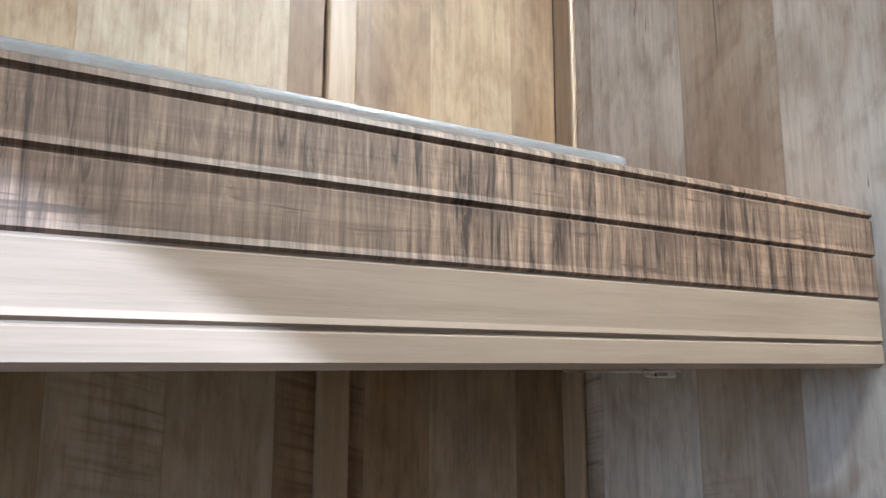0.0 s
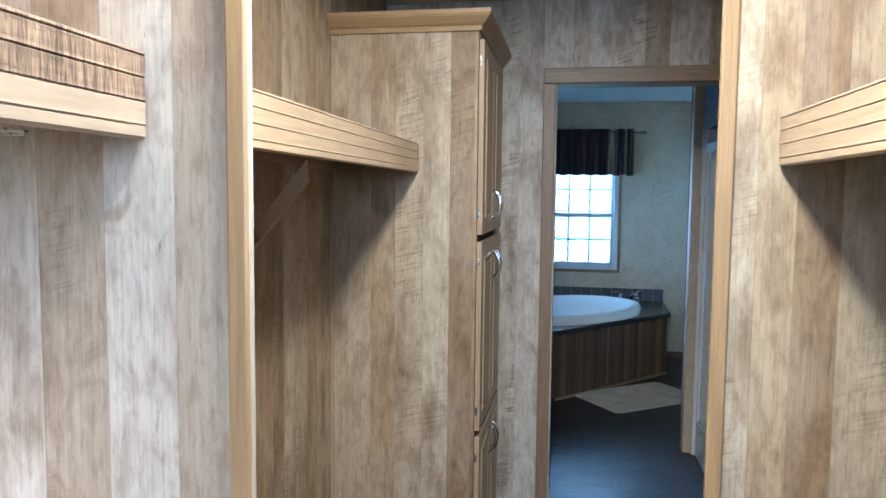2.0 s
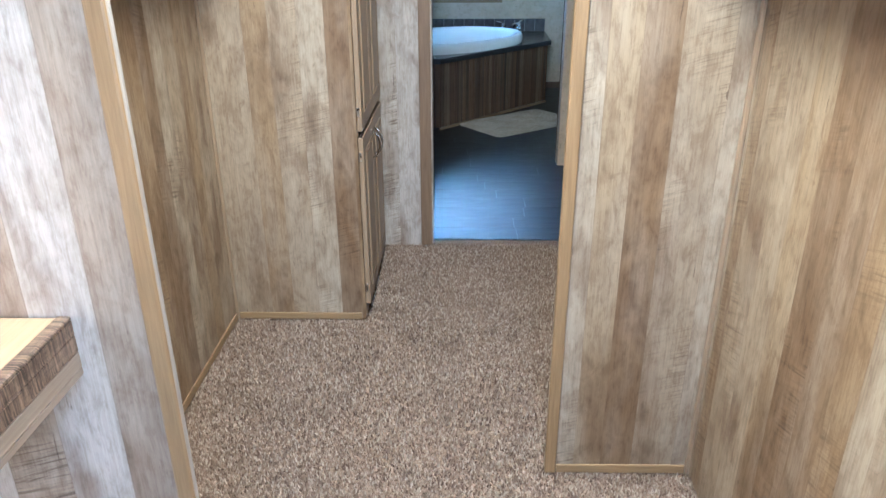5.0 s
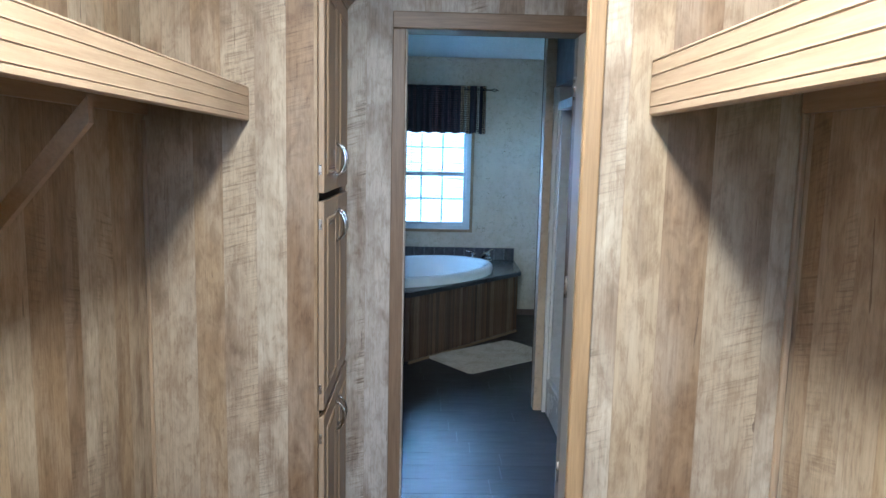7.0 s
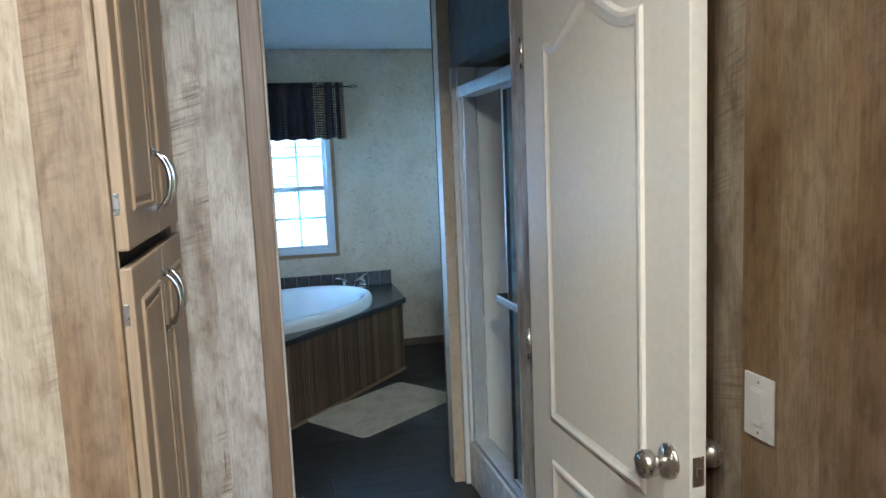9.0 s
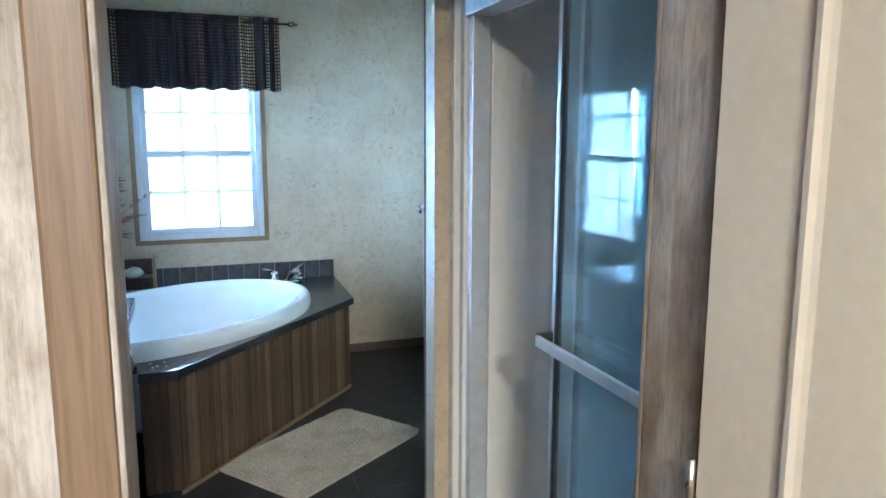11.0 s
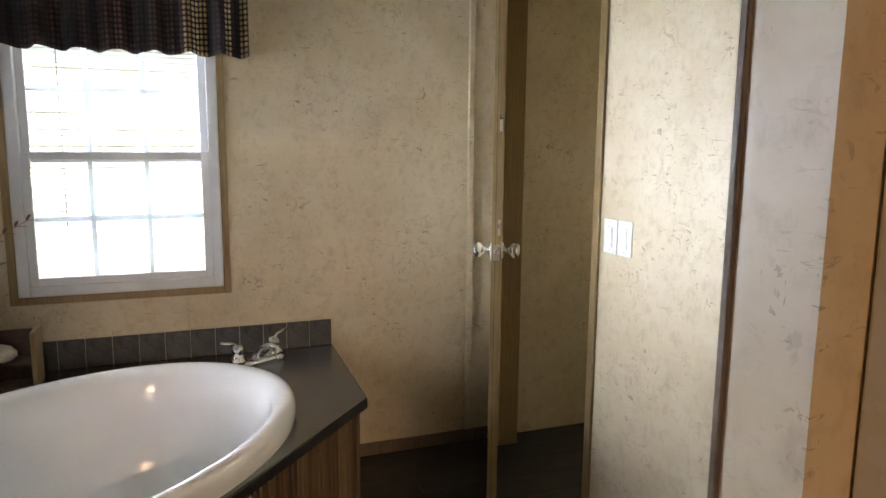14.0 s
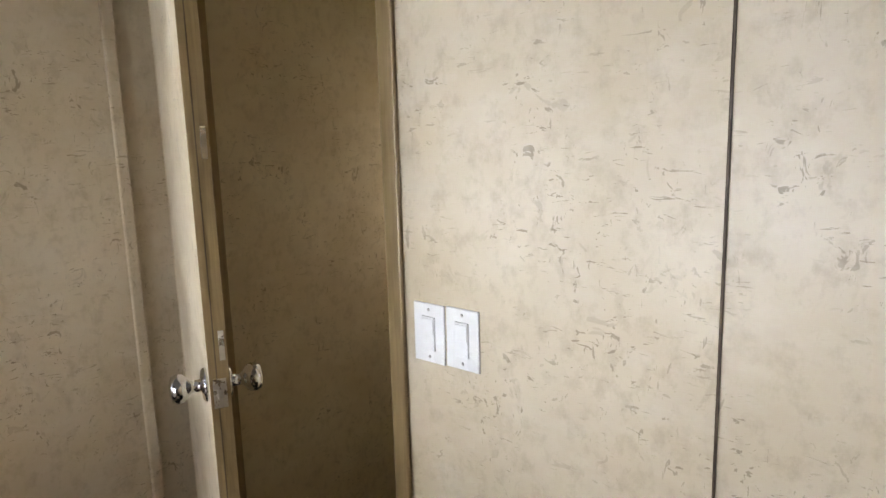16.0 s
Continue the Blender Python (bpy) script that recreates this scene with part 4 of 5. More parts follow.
def panel_door(name, width, height, thick, mat, label, knob_side_far=True):
    """A moulded two-panel door, hinged at the origin, running along -x, its face towards +y at y = 0."""
    t = thing(name, label, "door", kind="structure")
    leaf = part("leaf", soft_box(-width, 0, -thick, 0, 0.012, height, r=0.002), mat, t)
    for sgn, y in ((1, 0.0), (-1, -thick)):
        for z0, z1, arch in ((0.845, height - 0.13, True), (0.15, 0.735, False)):
            x0, x1 = -width + 0.145, -0.13
            out = [(x0, z0), (x1, z0)]
            n = 14 if arch else 1
            for i in range(n + 1):
                f = i / n
                x = x1 + (x0 - x1) * f
                e = 0.0
                if arch:
                    g = abs(2 * f - 1)
                    e = 0.075 * (0.5 + 0.5 * math.cos(math.pi * min(1.0, g / 0.85)))
                out.append((x, z1 - (0.075 if arch else 0) + e))
            cx, cz = sum(p[0] for p in out) / len(out), (z0 + z1) / 2
            bm = bmesh.new()
            rings = []
            for off, dy in ((0.0, 0.0), (0.006, 0.006), (0.014, 0.007), (0.022, 0.0035), (0.03, 0.0015)):
                ring = []
                for x, z in out:
                    fx = (abs(x - cx) - off) / max(abs(x - cx), 1e-6) if abs(x - cx) > off else 1
                    fz = (abs(z - cz) - off) / abs(z - cz)
                    ring.append(bm.verts.new((cx + (x - cx) * fx, y + sgn * (dy + 0.0003), cz + (z - cz) * fz)))
                rings.append(ring)
            for p, q in zip(rings, rings[1:]):
                for i in range(len(out)):
                    j = (i + 1) % len(out)
                    bm.faces.new((p[i], p[j], q[j], q[i]))
            part("moulding", bm, mat, leaf)
    kx, kz = -width + 0.062, 0.955
    knob_set(t, None, Matrix.Translation((kx, 0, kz)) @ pose(0, 0, 0, -90), NICKEL)
    knob_set(t, None, Matrix.Translation((kx, -thick, kz)) @ pose(0, 0, 0, 90), NICKEL)
    part("latch_plate", soft_box(-width - 0.0015, -width, -thick * 0.5 - 0.012, -thick * 0.5 + 0.012, kz - 0.028, kz + 0.028, r=0.0005), NICKEL, t)
    part("latch_bolt", soft_box(-width - 0.009, -width - 0.0015, -thick * 0.5 - 0.006, -thick * 0.5 + 0.006, kz - 0.009, kz + 0.009, r=0.002), NICKEL, t)
    for hz in (0.22, 1.02, height - 0.2):
        bm = bmesh.new()
        add_tube(bm, [(0.006, 0.004, hz - 0.045), (0.006, 0.004, hz + 0.045)], 0.006, 10)
        part("hinge", bm, NICKEL, t)
    return t


bd = panel_door("door_1", 0.74, 2.02, 0.035, DOOR_PAINT, "off-white moulded panel door standing open into the closet")
bd.matrix_basis = pose(XD - 0.022, -0.788, 0, 0, 0, 1.5)

td = thing("door_2", "flecked vinyl-faced toilet room door, half open", "door", kind="structure")
td.matrix_basis = pose(TX1 - 0.016, YW + 0.018, 0, 0, 0, -24.5)
part("leaf", soft_box(-0.69, 0, 0.0, 0.035, 0.012, 2.03, r=0.002), PAPER, td)
part("edge_strip", soft_box(-0.694, -0.6902, -0.001, 0.036, 0.012, 2.03, r=0.001), TRIM, td, "raw wooden door edge")
knob_set(td, None, Matrix.Translation((-0.635, 0.035, 1.045)) @ pose(0, 0, 0, -90), CHROME)
knob_set(td, None, Matrix.Translation((-0.635, 0.0, 1.045)) @ pose(0, 0, 0, 90), CHROME)
part("latch_plate", soft_box(-0.6955, -0.694, 0.006, 0.03, 1.017, 1.073, r=0.0005), NICKEL, td)
part("latch_bolt", soft_box(-0.703, -0.6955, 0.012, 0.024, 1.036, 1.054, r=0.003), NICKEL, td)
for _pz in (1.135, 1.50):
    part("edge_plate", soft_box(-0.6952, -0.694, 0.004, 0.014, _pz - 0.028, _pz + 0.028, r=0.0004), NICKEL, td, "small pale metal plate")
# raised dark strip that paints the shaded gap along the door edge
part("edge_groove", soft_box(-0.6948, -0.694, 0.021, 0.0232, 0.02, 2.02, r=0), JOINT, td, "dark strip painted for the shaded gap along the door edge")
for _hz in (0.25, 1.12, 1.8):
    part("hinge", soft_box(-0.002, 0.012, 0.0, 0.03, _hz - 0.045, _hz + 0.045, r=0.002), NICKEL, td)


def switch_plate(m, label):
    t = thing("light_switch", label, "light switch", group="light switches")
    part("plate", soft_box(-0.039, 0.039, 0.0, 0.005, -0.059, 0.059, r=0.002), PLATE, t)
    part("rocker", soft_box(-0.0165, 0.0165, 0.005, 0.0085, -0.034, 0.034, r=0.0015), PLATE, t)
    part("rocker_ridge", soft_box(-0.0145, 0.0145, 0.0085, 0.0105, -0.002, 0.030, r=0.001), PLATE, t)
    for z in (-0.047, 0.047):
        bm = bmesh.new()
        add_lathe(bm, [(0.0005, 0.0), (0.0032, 0.0), (0.0026, 0.0012), (0.0005, 0.0014)], seg=10, m=Matrix.Translation((0, 0.005, z)) @ pose(0, 0, 0, -90))
        part("screw", bm, NICKEL, t)
    t.matrix_basis = m
    return t


switch_plate(pose(2.046, YR2, 1.075), "white rocker switch plate on weathered-board panel")
switch_plate(pose(5.848, YW, 1.122), "white rocker switch plate beside its twin")
switch_plate(pose(5.765, YW, 1.124), "white rocker switch plate beside its twin")

# framed mirror on the pale wall
fm = thing("wall_mirror", "small mirror in a pewter frame on the pale wall", "mirror")
for _b4 in ((4.36, 4.84, 1.15, 1.19), (4.36, 4.84, 1.66, 1.70), (4.36, 4.40, 1.191, 1.659), (4.80, 4.84, 1.191, 1.659)):
    part("frame", soft_box(_b4[0], _b4[1], YW + 0.002, YW + 0.022, _b4[2], _b4[3], r=0.004), MIRROR_FRAME, fm)
part("glass", boxes((4.40, 4.80, YW + 0.004, YW + 0.012, 1.19, 1.66)), MIRROR, fm)

# ---- shower ----


def shower():
    t = thing("shower_stall", "white shower stall with sliding framed glass doors", "shower")
    for b in ((SX0 + 0.004, SX0 + 0.03, YW + 0.002, SY - 0.045, 0.061, 1.95), (4.097, 4.122, YW + 0.002, SY - 0.045, 0.061, 1.95), (SX0 + 0.031, 4.096, YW + 0.002, YW + 0.03, 0.061, 1.95)):
        part("surround_panel", soft_box(*b, r=0.004), SURROUND, t)
    part("pan", soft_box(SX0 + 0.004, 4.122, YW + 0.002, SY - 0.06, 0.0, 0.06, r=0.004), SURROUND, t)
    part("threshold", soft_box(SX0 + 0.004, 4.122, SY - 0.06, -0.955, 0.0, 0.225, r=0.012, seg=3), SURROUND, t)
    for x0, x1, y1, m in ((4.123, 4.160, -0.935, SURROUND), (4.092, 4.1225, -0.955, SURROUND)):
        part("flange", soft_box(x0, x1, SY - 0.04, y1, 0.0, 1.95, r=0.004), m, t)
    part("wall_channel", soft_box(4.057, 4.091, SY - 0.025, -0.968, 0.226, 1.86, r=0.003), ALU, t)
    part("wall_channel", soft_box(SX0 + 0.004, SX0 + 0.034, SY - 0.025, -0.968, 0.226, 1.86, r=0.003), ALU, t)
    part("header", soft_box(SX0 + 0.004, 4.091, SY - 0.035, -0.955, 1.815, 1.865, r=0.004), ALU, t)
    part("sill_track", soft_box(SX0 + 0.035, 4.056, SY - 0.03, -0.962, 0.226, 0.25, r=0.003), ALU, t)
    for sz in (1.0, 1.68, 0.4):
        bm = bmesh.new()
        add_lathe(bm, [(0.0005, 0.0), (0.005, 0.0), (0.004, 0.002), (0.0005, 0.0025)], seg=10, m=Matrix.Translation((4.074, -0.968, sz)) @ pose(0, 0, 0, -90))
        part("screw", bm, NICKEL, t)
    for i, (x0, x1, y) in enumerate(((3.02, 3.575, SY + 0.012), (3.0, 3.528, SY - 0.018))):
        p = part("glass_panel", boxes((x0 + 0.008, x1 - 0.008, y - 0.002, y + 0.002, 0.262, 1.803)), SHOWER_GLASS, t, "greenish glass, made milky to imitate reflected room light")
        p.visible_shadow = False
        for b in ((x0, x0 + 0.016, 0.252, 1.813), (x1 - 0.016, x1, 0.252, 1.813), (x0 + 0.017, x1 - 0.017, 0.252, 0.27), (x0 + 0.017, x1 - 0.017, 1.795, 1.813)):
            part("panel_frame", soft_box(b[0], b[1], y - 0.008, y + 0.008, b[2], b[3], r=0.002), ALU, p)
        for gx in (x0 + 0.0165, x1 - 0.0265):
            part("gasket", soft_box(gx, gx + 0.010, y - 0.0085, y + 0.0085, 0.271, 1.794, r=0.001, seg=1), DARK_EDGE, p, "black rubber gasket")
        yb = y + 0.05 if i == 0 else y - 0.05
        part("towel_bar", soft_box(x0 + 0.01, x1 - 0.01, yb - 0.005, yb + 0.005, 0.99, 1.018, r=0.003), ALU, p, "flat pale aluminium towel bar")
        for xx in (x0 + 0.004, x1 - 0.014):
            part("bar_bracket", soft_box(xx, xx + 0.012, min(y + 0.008, yb), max(y - 0.008, yb), 0.985, 1.022, r=0.002), DARK_EDGE, p)


shower()

# ---- vanity ----
VX0, VX1, VY, VZ = XE + 0.016, 5.18, 0.045, 0.83


def vanity():
    edges = (VX0, 3.67, 4.36, 4.785, VX1 - 0.02)
    for k in range(4):
        x0, x1 = edges[k] + 0.001, edges[k + 1] - 0.001
        front = ("narrow panelled door" if k == 3 else "three drawers" if k == 2 else "two framed doors")
        t = thing("vanity_cabinet", "dark weathered-wood vanity cabinet with " + front, "cabinet", group="vanity cabinets")
        body = [(x0, x1, VY + 0.04, YL - 0.002, 0.08, VZ - 0.20), (x0, x1, VY + 0.04, VY + 0.058, VZ - 0.20, VZ - 0.04)]
        # upper side panels, left out where the basin hangs
        body += [(p, p + 0.016, VY + 0.058, YL - 0.002, VZ - 0.20, VZ - 0.04) for p in (x0, x1 - 0.016) if abs(p - 4.665) > 0.27]
        part("body", boxes(*body), VAN_WOOD, t)
        part("toe_kick", boxes((x0, x1, VY + 0.09, YL - 0.003, 0.0, 0.08)), DARK_EDGE, t)
        yf = VY + 0.021
        if k == 2:
            for z0, z1 in ((0.60, 0.765), (0.36, 0.585), (0.10, 0.345)):
                d = part("drawer", soft_box(x0 + 0.015, x1 - 0.015, yf, yf + 0.0185, z0, z1, r=0.003), VAN_WOOD, t)
                part("panel", soft_box(x0 + 0.06, x1 - 0.06, yf - 0.004, yf + 0.002, z0 + 0.035, z1 - 0.035, r=0.003), VAN_WOOD, d)
                bow_handle((x0 + x1) / 2, yf, (z0 + z1) / 2, d, True)
        elif k == 3:
            raised_door(x0 + 0.02, x1 - 0.012, 0.10, 0.765, yf, 0.0185, VAN_WOOD, t, ("l", "high"))
        else:
            m = (x0 + x1) / 2
            raised_door(x0 + 0.015, m - 0.003, 0.10, 0.765, yf, 0.0185, VAN_WOOD, t, ("r", "high"))
            raised_door(m + 0.003, x1 - 0.015, 0.10, 0.765, yf, 0.0185, VAN_WOOD, t, ("l", "high"))
    # worktop with an oval hole for the basin
    cx, cy, rx, ry = 4.665, 0.285, 0.225, 0.16
    bm = bmesh.new()
    out, hole = [], []
    N = 48
    for i in range(N):
        a = 2 * math.pi * i / N
        c, s = math.cos(a), math.sin(a)
        hole.append((cx + rx * c, cy + ry * s))
        k = min((VX1 - cx if c > 0 else cx - VX0) / max(abs(c), 1e-6), ((YL - 0.003) - cy if s > 0 else cy - VY) / max(abs(s), 1e-6))
        out.append((cx + k * c, cy + k * s))
    corners = [(VX1, YL - 0.003), (VX0, YL - 0.003), (VX0, VY), (VX1, VY)]
    for cxy in corners:
        j = min(range(N), key=lambda q: (out[q][0] - cxy[0]) ** 2 + (out[q][1] - cxy[1]) ** 2)
        out[j] = cxy
    lay = {}
    for nm, pts, z in (("ot", out, VZ), ("ob", out, VZ - 0.038), ("ht", hole, VZ), ("hb", hole, VZ - 0.038)):
        lay[nm] = [bm.verts.new((x, y, z)) for x, y in pts]
    for i in range(N):
        j = (i + 1) % N
        bm.faces.new((lay["ot"][i], lay["ot"][j], lay["ht"][j], lay["ht"][i]))
        bm.faces.new((lay["ob"][i], lay["hb"][i], lay["hb"][j], lay["ob"][j]))
        bm.faces.new((lay["ot"][i], lay["ob"][i], lay["ob"][j], lay["ot"][j]))
        bm.faces.new((lay["ht"][i], lay["ht"][j], lay["hb"][j], lay["hb"][i]))
    wt = thing("vanity_worktop", "dark charcoal laminate worktop on the vanity", "worktop")
    part("top", bm, LAMINATE, wt)
    part("edge_band", soft_box(VX0, VX1, VY - 0.0035, VY - 0.0005, VZ - 0.038, VZ - 0.002, r=0.001, seg=1), DARK_EDGE, wt, "black laminate edge")
    part("edge_band", soft_box(VX1 + 0.0005, VX1 + 0.0035, VY - 0.003, 0.6, VZ - 0.038, VZ - 0.002, r=0.001, seg=1), LAMINATE, wt)
    # drop-in basin
    bm = bmesh.new()
    prof = [(1.19, 0.0), (1.20, 0.006), (1.17, 0.015), (1.10, 0.019), (1.02, 0.016), (0.95, 0.006), (0.90, -0.010), (0.84, -0.05), (0.70, -0.10), (0.45, -0.135), (0.12, -0.145), (0.02, -0.146)]
    rings = []
    for f, z in prof:
        rings.append([bm.verts.new((cx + rx * f * math.cos(2 * math.pi * i / 56), cy + ry * f * math.sin(2 * math.pi * i / 56) + 0.012 * max(0, f - 0.95) / 0.25, VZ + 0.001 + z)) for i in range(56)])
    for a, b in zip(rings, rings[1:]):
        for i in range(56):
            f = bm.faces.new((a[i], a[(i + 1) % 56], b[(i + 1) % 56], b[i]))
            f.smooth = True
    bm.faces.new(rings[-1])
    basin = thing("wash_basin", "oval biscuit-coloured drop-in wash basin in the worktop", "sink")
    part("bowl", bm, CERAMIC, basin)
    bm = bmesh.new()
    add_lathe(bm, [(0.001, 0.0), (0.024, 0.0), (0.025, 0.003), (0.018, 0.004), (0.014, 0.002), (0.001, 0.005)], (cx, cy, VZ - 0.1445), 24)
    part("drain", bm, CHROME, basin, "chrome pop-up drain")
    part("overflow_slot", soft_box(cx - 0.012, cx + 0.012, cy - ry * 0.90, cy - ry * 0.885, VZ - 0.026, VZ - 0.020, r=0.001, seg=1), DARK_EDGE, basin, "dark overflow slot")
    bf = faucet("basin_faucet", "two-handle chrome faucet on the basin's rim", 0.75)
    bf.matrix_basis = pose(cx, cy + ry * 1.06, VZ + 0.018, 0, 0, 0)


def faucet(name, label, k=1.0):
    """A two-lever faucet on a base plate; the spout points to -y."""
    t = thing(name, label, "faucet")
    part("base", soft_box(-0.085, 0.085, -0.024, 0.024, 0.0, 0.016, r=0.007, seg=3), CHROME, t)
    bm = bmesh.new()
    pts, rad = [], []
    for i in range(12):
        f = i / 11
        pts.append((0, 0.004 - 0.125 * f, 0.014 + 0.062 * math.sin(f * 2.1) - 0.012 * f))
        rad.append(0.018 - 0.006 * f)
    add_tube(bm, pts, rad, 12, squash=0.8)
    add_tube(bm, [(0, -0.112, 0.055), (0, -0.118, 0.032)], 0.010, 12)
    part("spout", bm, CHROME, t)
    for s in (-1, 1):
        bm = bmesh.new()
        add_lathe(bm, [(0.001, 0.0), (0.023, 0.0), (0.024, 0.01), (0.018, 0.022), (0.016, 0.036), (0.019, 0.044), (0.012, 0.055), (0.001, 0.057)], (s * 0.062, 0, 0.014), 20)
        h = part("handle_hub", bm, CHROME, t)
        bm = bmesh.new()
        add_tube(bm, [(s * 0.062, 0, 0.062), (s * 0.078, 0.004, 0.074), (s * 0.115, 0.008, 0.084)], [0.009, 0.008, 0.006], 10, squash=0.7)
        part("lever", bm, CHROME, h)
    t.scale = (k, k, k)
    return t


vanity()

# mirror over the vanity
vm = thing("vanity_mirror", "large mirror in a moulded pewter frame", "mirror")
MX0, MX1, MZ0, MZ1 = 3.35, 5.077, 0.968, 1.98
for _i, _b4 in enumerate(((MX0, MX1, MZ0, MZ0 + 0.055), (MX0, MX1, MZ1 - 0.055, MZ1), (MX0, MX0 + 0.055, MZ0 + 0.0551, MZ1 - 0.0551), (MX1 - 0.055, MX1, MZ0 + 0.0551, MZ1 - 0.0551))):
    fr_ = part("frame", soft_box(_b4[0], _b4[1], YL - 0.022, YL - 0.001, _b4[2], _b4[3], r=0.006), MIRROR_FRAME, vm)
    if _i < 2:
        part("bead", soft_box(_b4[0] + 0.014, _b4[1] - 0.014, YL - 0.030, YL - 0.020, _b4[2] + 0.018, _b4[3] - 0.018, r=0.004), MIRROR_FRAME, fr_)
    else:
        part("bead", soft_box(_b4[0] + 0.018, _b4[1] - 0.018, YL - 0.030, YL - 0.020, _b4[2] + 0.001, _b4[3] - 0.001, r=0.004), MIRROR_FRAME, fr_)
part("glass", boxes((MX0 + 0.05, MX1 - 0.05, YL - 0.012, YL - 0.002, MZ0 + 0.05, MZ1 - 0.05)), MIRROR, vm)

# ---- tub ----
DZK = 0.545
DECK = [(5.065, 0.04), (5.065, -0.105), (6.125, -1.055), (XF - 0.003, -1.075), (XF - 0.003, YL - 0.003), (5.185, YL - 0.003), (5.185, 0.04)]
TC, TA, TB = (5.862, -0.101), 0.80, 0.515


def tub_point(a, f, z):
    c, s = math.cos(a), math.sin(a)
    e = 2 / 2.1
    u = TA * f * math.copysign(abs(c) ** e, c)
    v = TB * f * math.copysign(abs(s) ** e, s)
    du, dv = (0.658, -0.753), (0.753, 0.658)
    return (TC[0] + du[0] * u + dv[0] * v, TC[1] + du[1] * u + dv[1] * v, z)


def tub():
    n = 96
    angles = [2 * math.pi * i / n for i in range(n)]
    # deck with a hole for the tub
    bm = bmesh.new()
    hole = [tub_point(a, 0.93, 0)[:2] for a in angles]
    centre = Vector(TC)

    def to_edge(p):
        d = (Vector(p) - centre).normalized()
        best = None
        for q0, q1 in zip(DECK, DECK[1:] + DECK[:1]):
            q0, q1 = Vector(q0), Vector(q1)
            e = q1 - q0
            den = d.x * e.y - d.y * e.x
            if abs(den) < 1e-9:
                continue
            w = q0 - centre
            k = (w.x * e.y - w.y * e.x) / den
            s = (w.x * d.y - w.y * d.x) / den
            if k > 0 and -1e-6 <= s <= 1 + 1e-6 and (best is None or k < best):
                best = k
        return tuple(centre + d * best)

    outer = [to_edge(p) for p in hole]
    for cxy in DECK[:6]:
        j = min(range(n), key=lambda q: (outer[q][0] - cxy[0]) ** 2 + (outer[q][1] - cxy[1]) ** 2)
        outer[j] = cxy
    lay = {}
    for nm, pts, z in (("ot", outer, DZK), ("ob", outer, DZK - 0.036), ("ht", hole, DZK), ("hb", hole, DZK - 0.036)):
        lay[nm] = [bm.verts.new((x, y, z)) for x, y in pts]
    for i in range(n):
        j = (i + 1) % n
        bm.faces.new((lay["ot"][i], lay["ot"][j], lay["ht"][j], lay["ht"][i]))
        bm.faces.new((lay["ob"][i], lay["hb"][i], lay["hb"][j], lay["ob"][j]))
        bm.faces.new((lay["ot"][i], lay["ob"][i], lay["ob"][j], lay["ot"][j]))
        bm.faces.new((lay["ht"][i], lay["hb"][i], lay["hb"][j], lay["ht"][j]))
    deck = thing("tub_deck", "dark charcoal laminate deck around the tub", "tub deck")
    part("top", bm, LAMINATE, deck)
    for p, q in ((DECK[0], DECK[1]), (DECK[1], DECK[2]), (DECK[2], DECK[3])):
        d = Vector(q) - Vector(p)
        ob = part("edge_band", soft_box(-0.002, d.length + 0.002, -0.0035, -0.0005, DZK - 0.037, DZK - 0.002, r=0.001, seg=1), DARK_EDGE, deck, "black laminate edge")
        ob.matrix_basis = pose(p[0], p[1], 0, 0, 0, math.degrees(math.atan2(d.y, d.x)))
    # acrylic shell: rim, inside and outside lip
    bm = bmesh.new()
    prof = [(0.995, DZK + 0.001), (1.005, DZK + 0.03), (1.0, DZK + 0.054), (0.985, DZK + 0.072), (0.96, DZK + 0.080), (0.93, DZK + 0.077), (0.905, DZK + 0.066), (0.885, DZK + 0.05), (0.86, DZK - 0.05), (0.82, DZK - 0.2), (0.76, DZK - 0.33), (0.66, DZK - 0.385), (0.4, DZK - 0.40), (0.05, DZK - 0.402)]
    rings = [[bm.verts.new(tub_point(a, f, z)) for a in angles] for f, z in prof]
    for p, q in zip(rings, rings[1:]):
        for i in range(n):
            f = bm.faces.new((p[i], p[(i + 1) % n], q[(i + 1) % n], q[i]))
            f.smooth = True
    bm.faces.new(rings[-1])
    single("bathtub", bm, WHITE_TUB, "white oval acrylic garden tub set in the deck", "bathtub")
    # skirt: upright boards of uneven width and tone
    t = thing("tub_skirt", "tub front of narrow weathered brown boards", "tub panel")
    rng = random.Random(5)
    a, b = Vector((5.088, -0.098)), Vector((6.128, -1.030))
    d = (b - a).normalized()
    run, length = 0.0, (b - a).length
    ang = math.degrees(math.atan2(d.y, d.x))
    while run < length - 0.004:
        w = min(rng.choice((0.020, 0.026, 0.034, 0.042, 0.024)), length - run)
        ob = part("board", soft_box(0.0018, w - 0.0018, 0.0, 0.012, 0.022, DZK - 0.037, r=0.003, seg=1), SKIRT, t)
        p = a + d * run
        ob.matrix_basis = pose(p.x, p.y, 0, 0, 0, ang)
        run += w
    for k in range(4):
        ob = part("board", soft_box(0.0008, 0.0342, 0.0, 0.012, 0.022, DZK - 0.037, r=0.0022, seg=1), SKIRT, t)
        ob.matrix_basis = pose(5.085, 0.04 - 0.035 * k, 0, 0, 0, -90)
    for k in range(18):
        ob = part("board", soft_box(0.0008, 0.0362, 0.0, 0.012, 0.022, DZK - 0.037, r=0.0022, seg=1), SKIRT, t)
        ob.matrix_basis = pose(6.13 + 0.037 * k, -1.032 - 0.0005 * k, 0, 0, 0, -1)
    bm = bmesh.new()
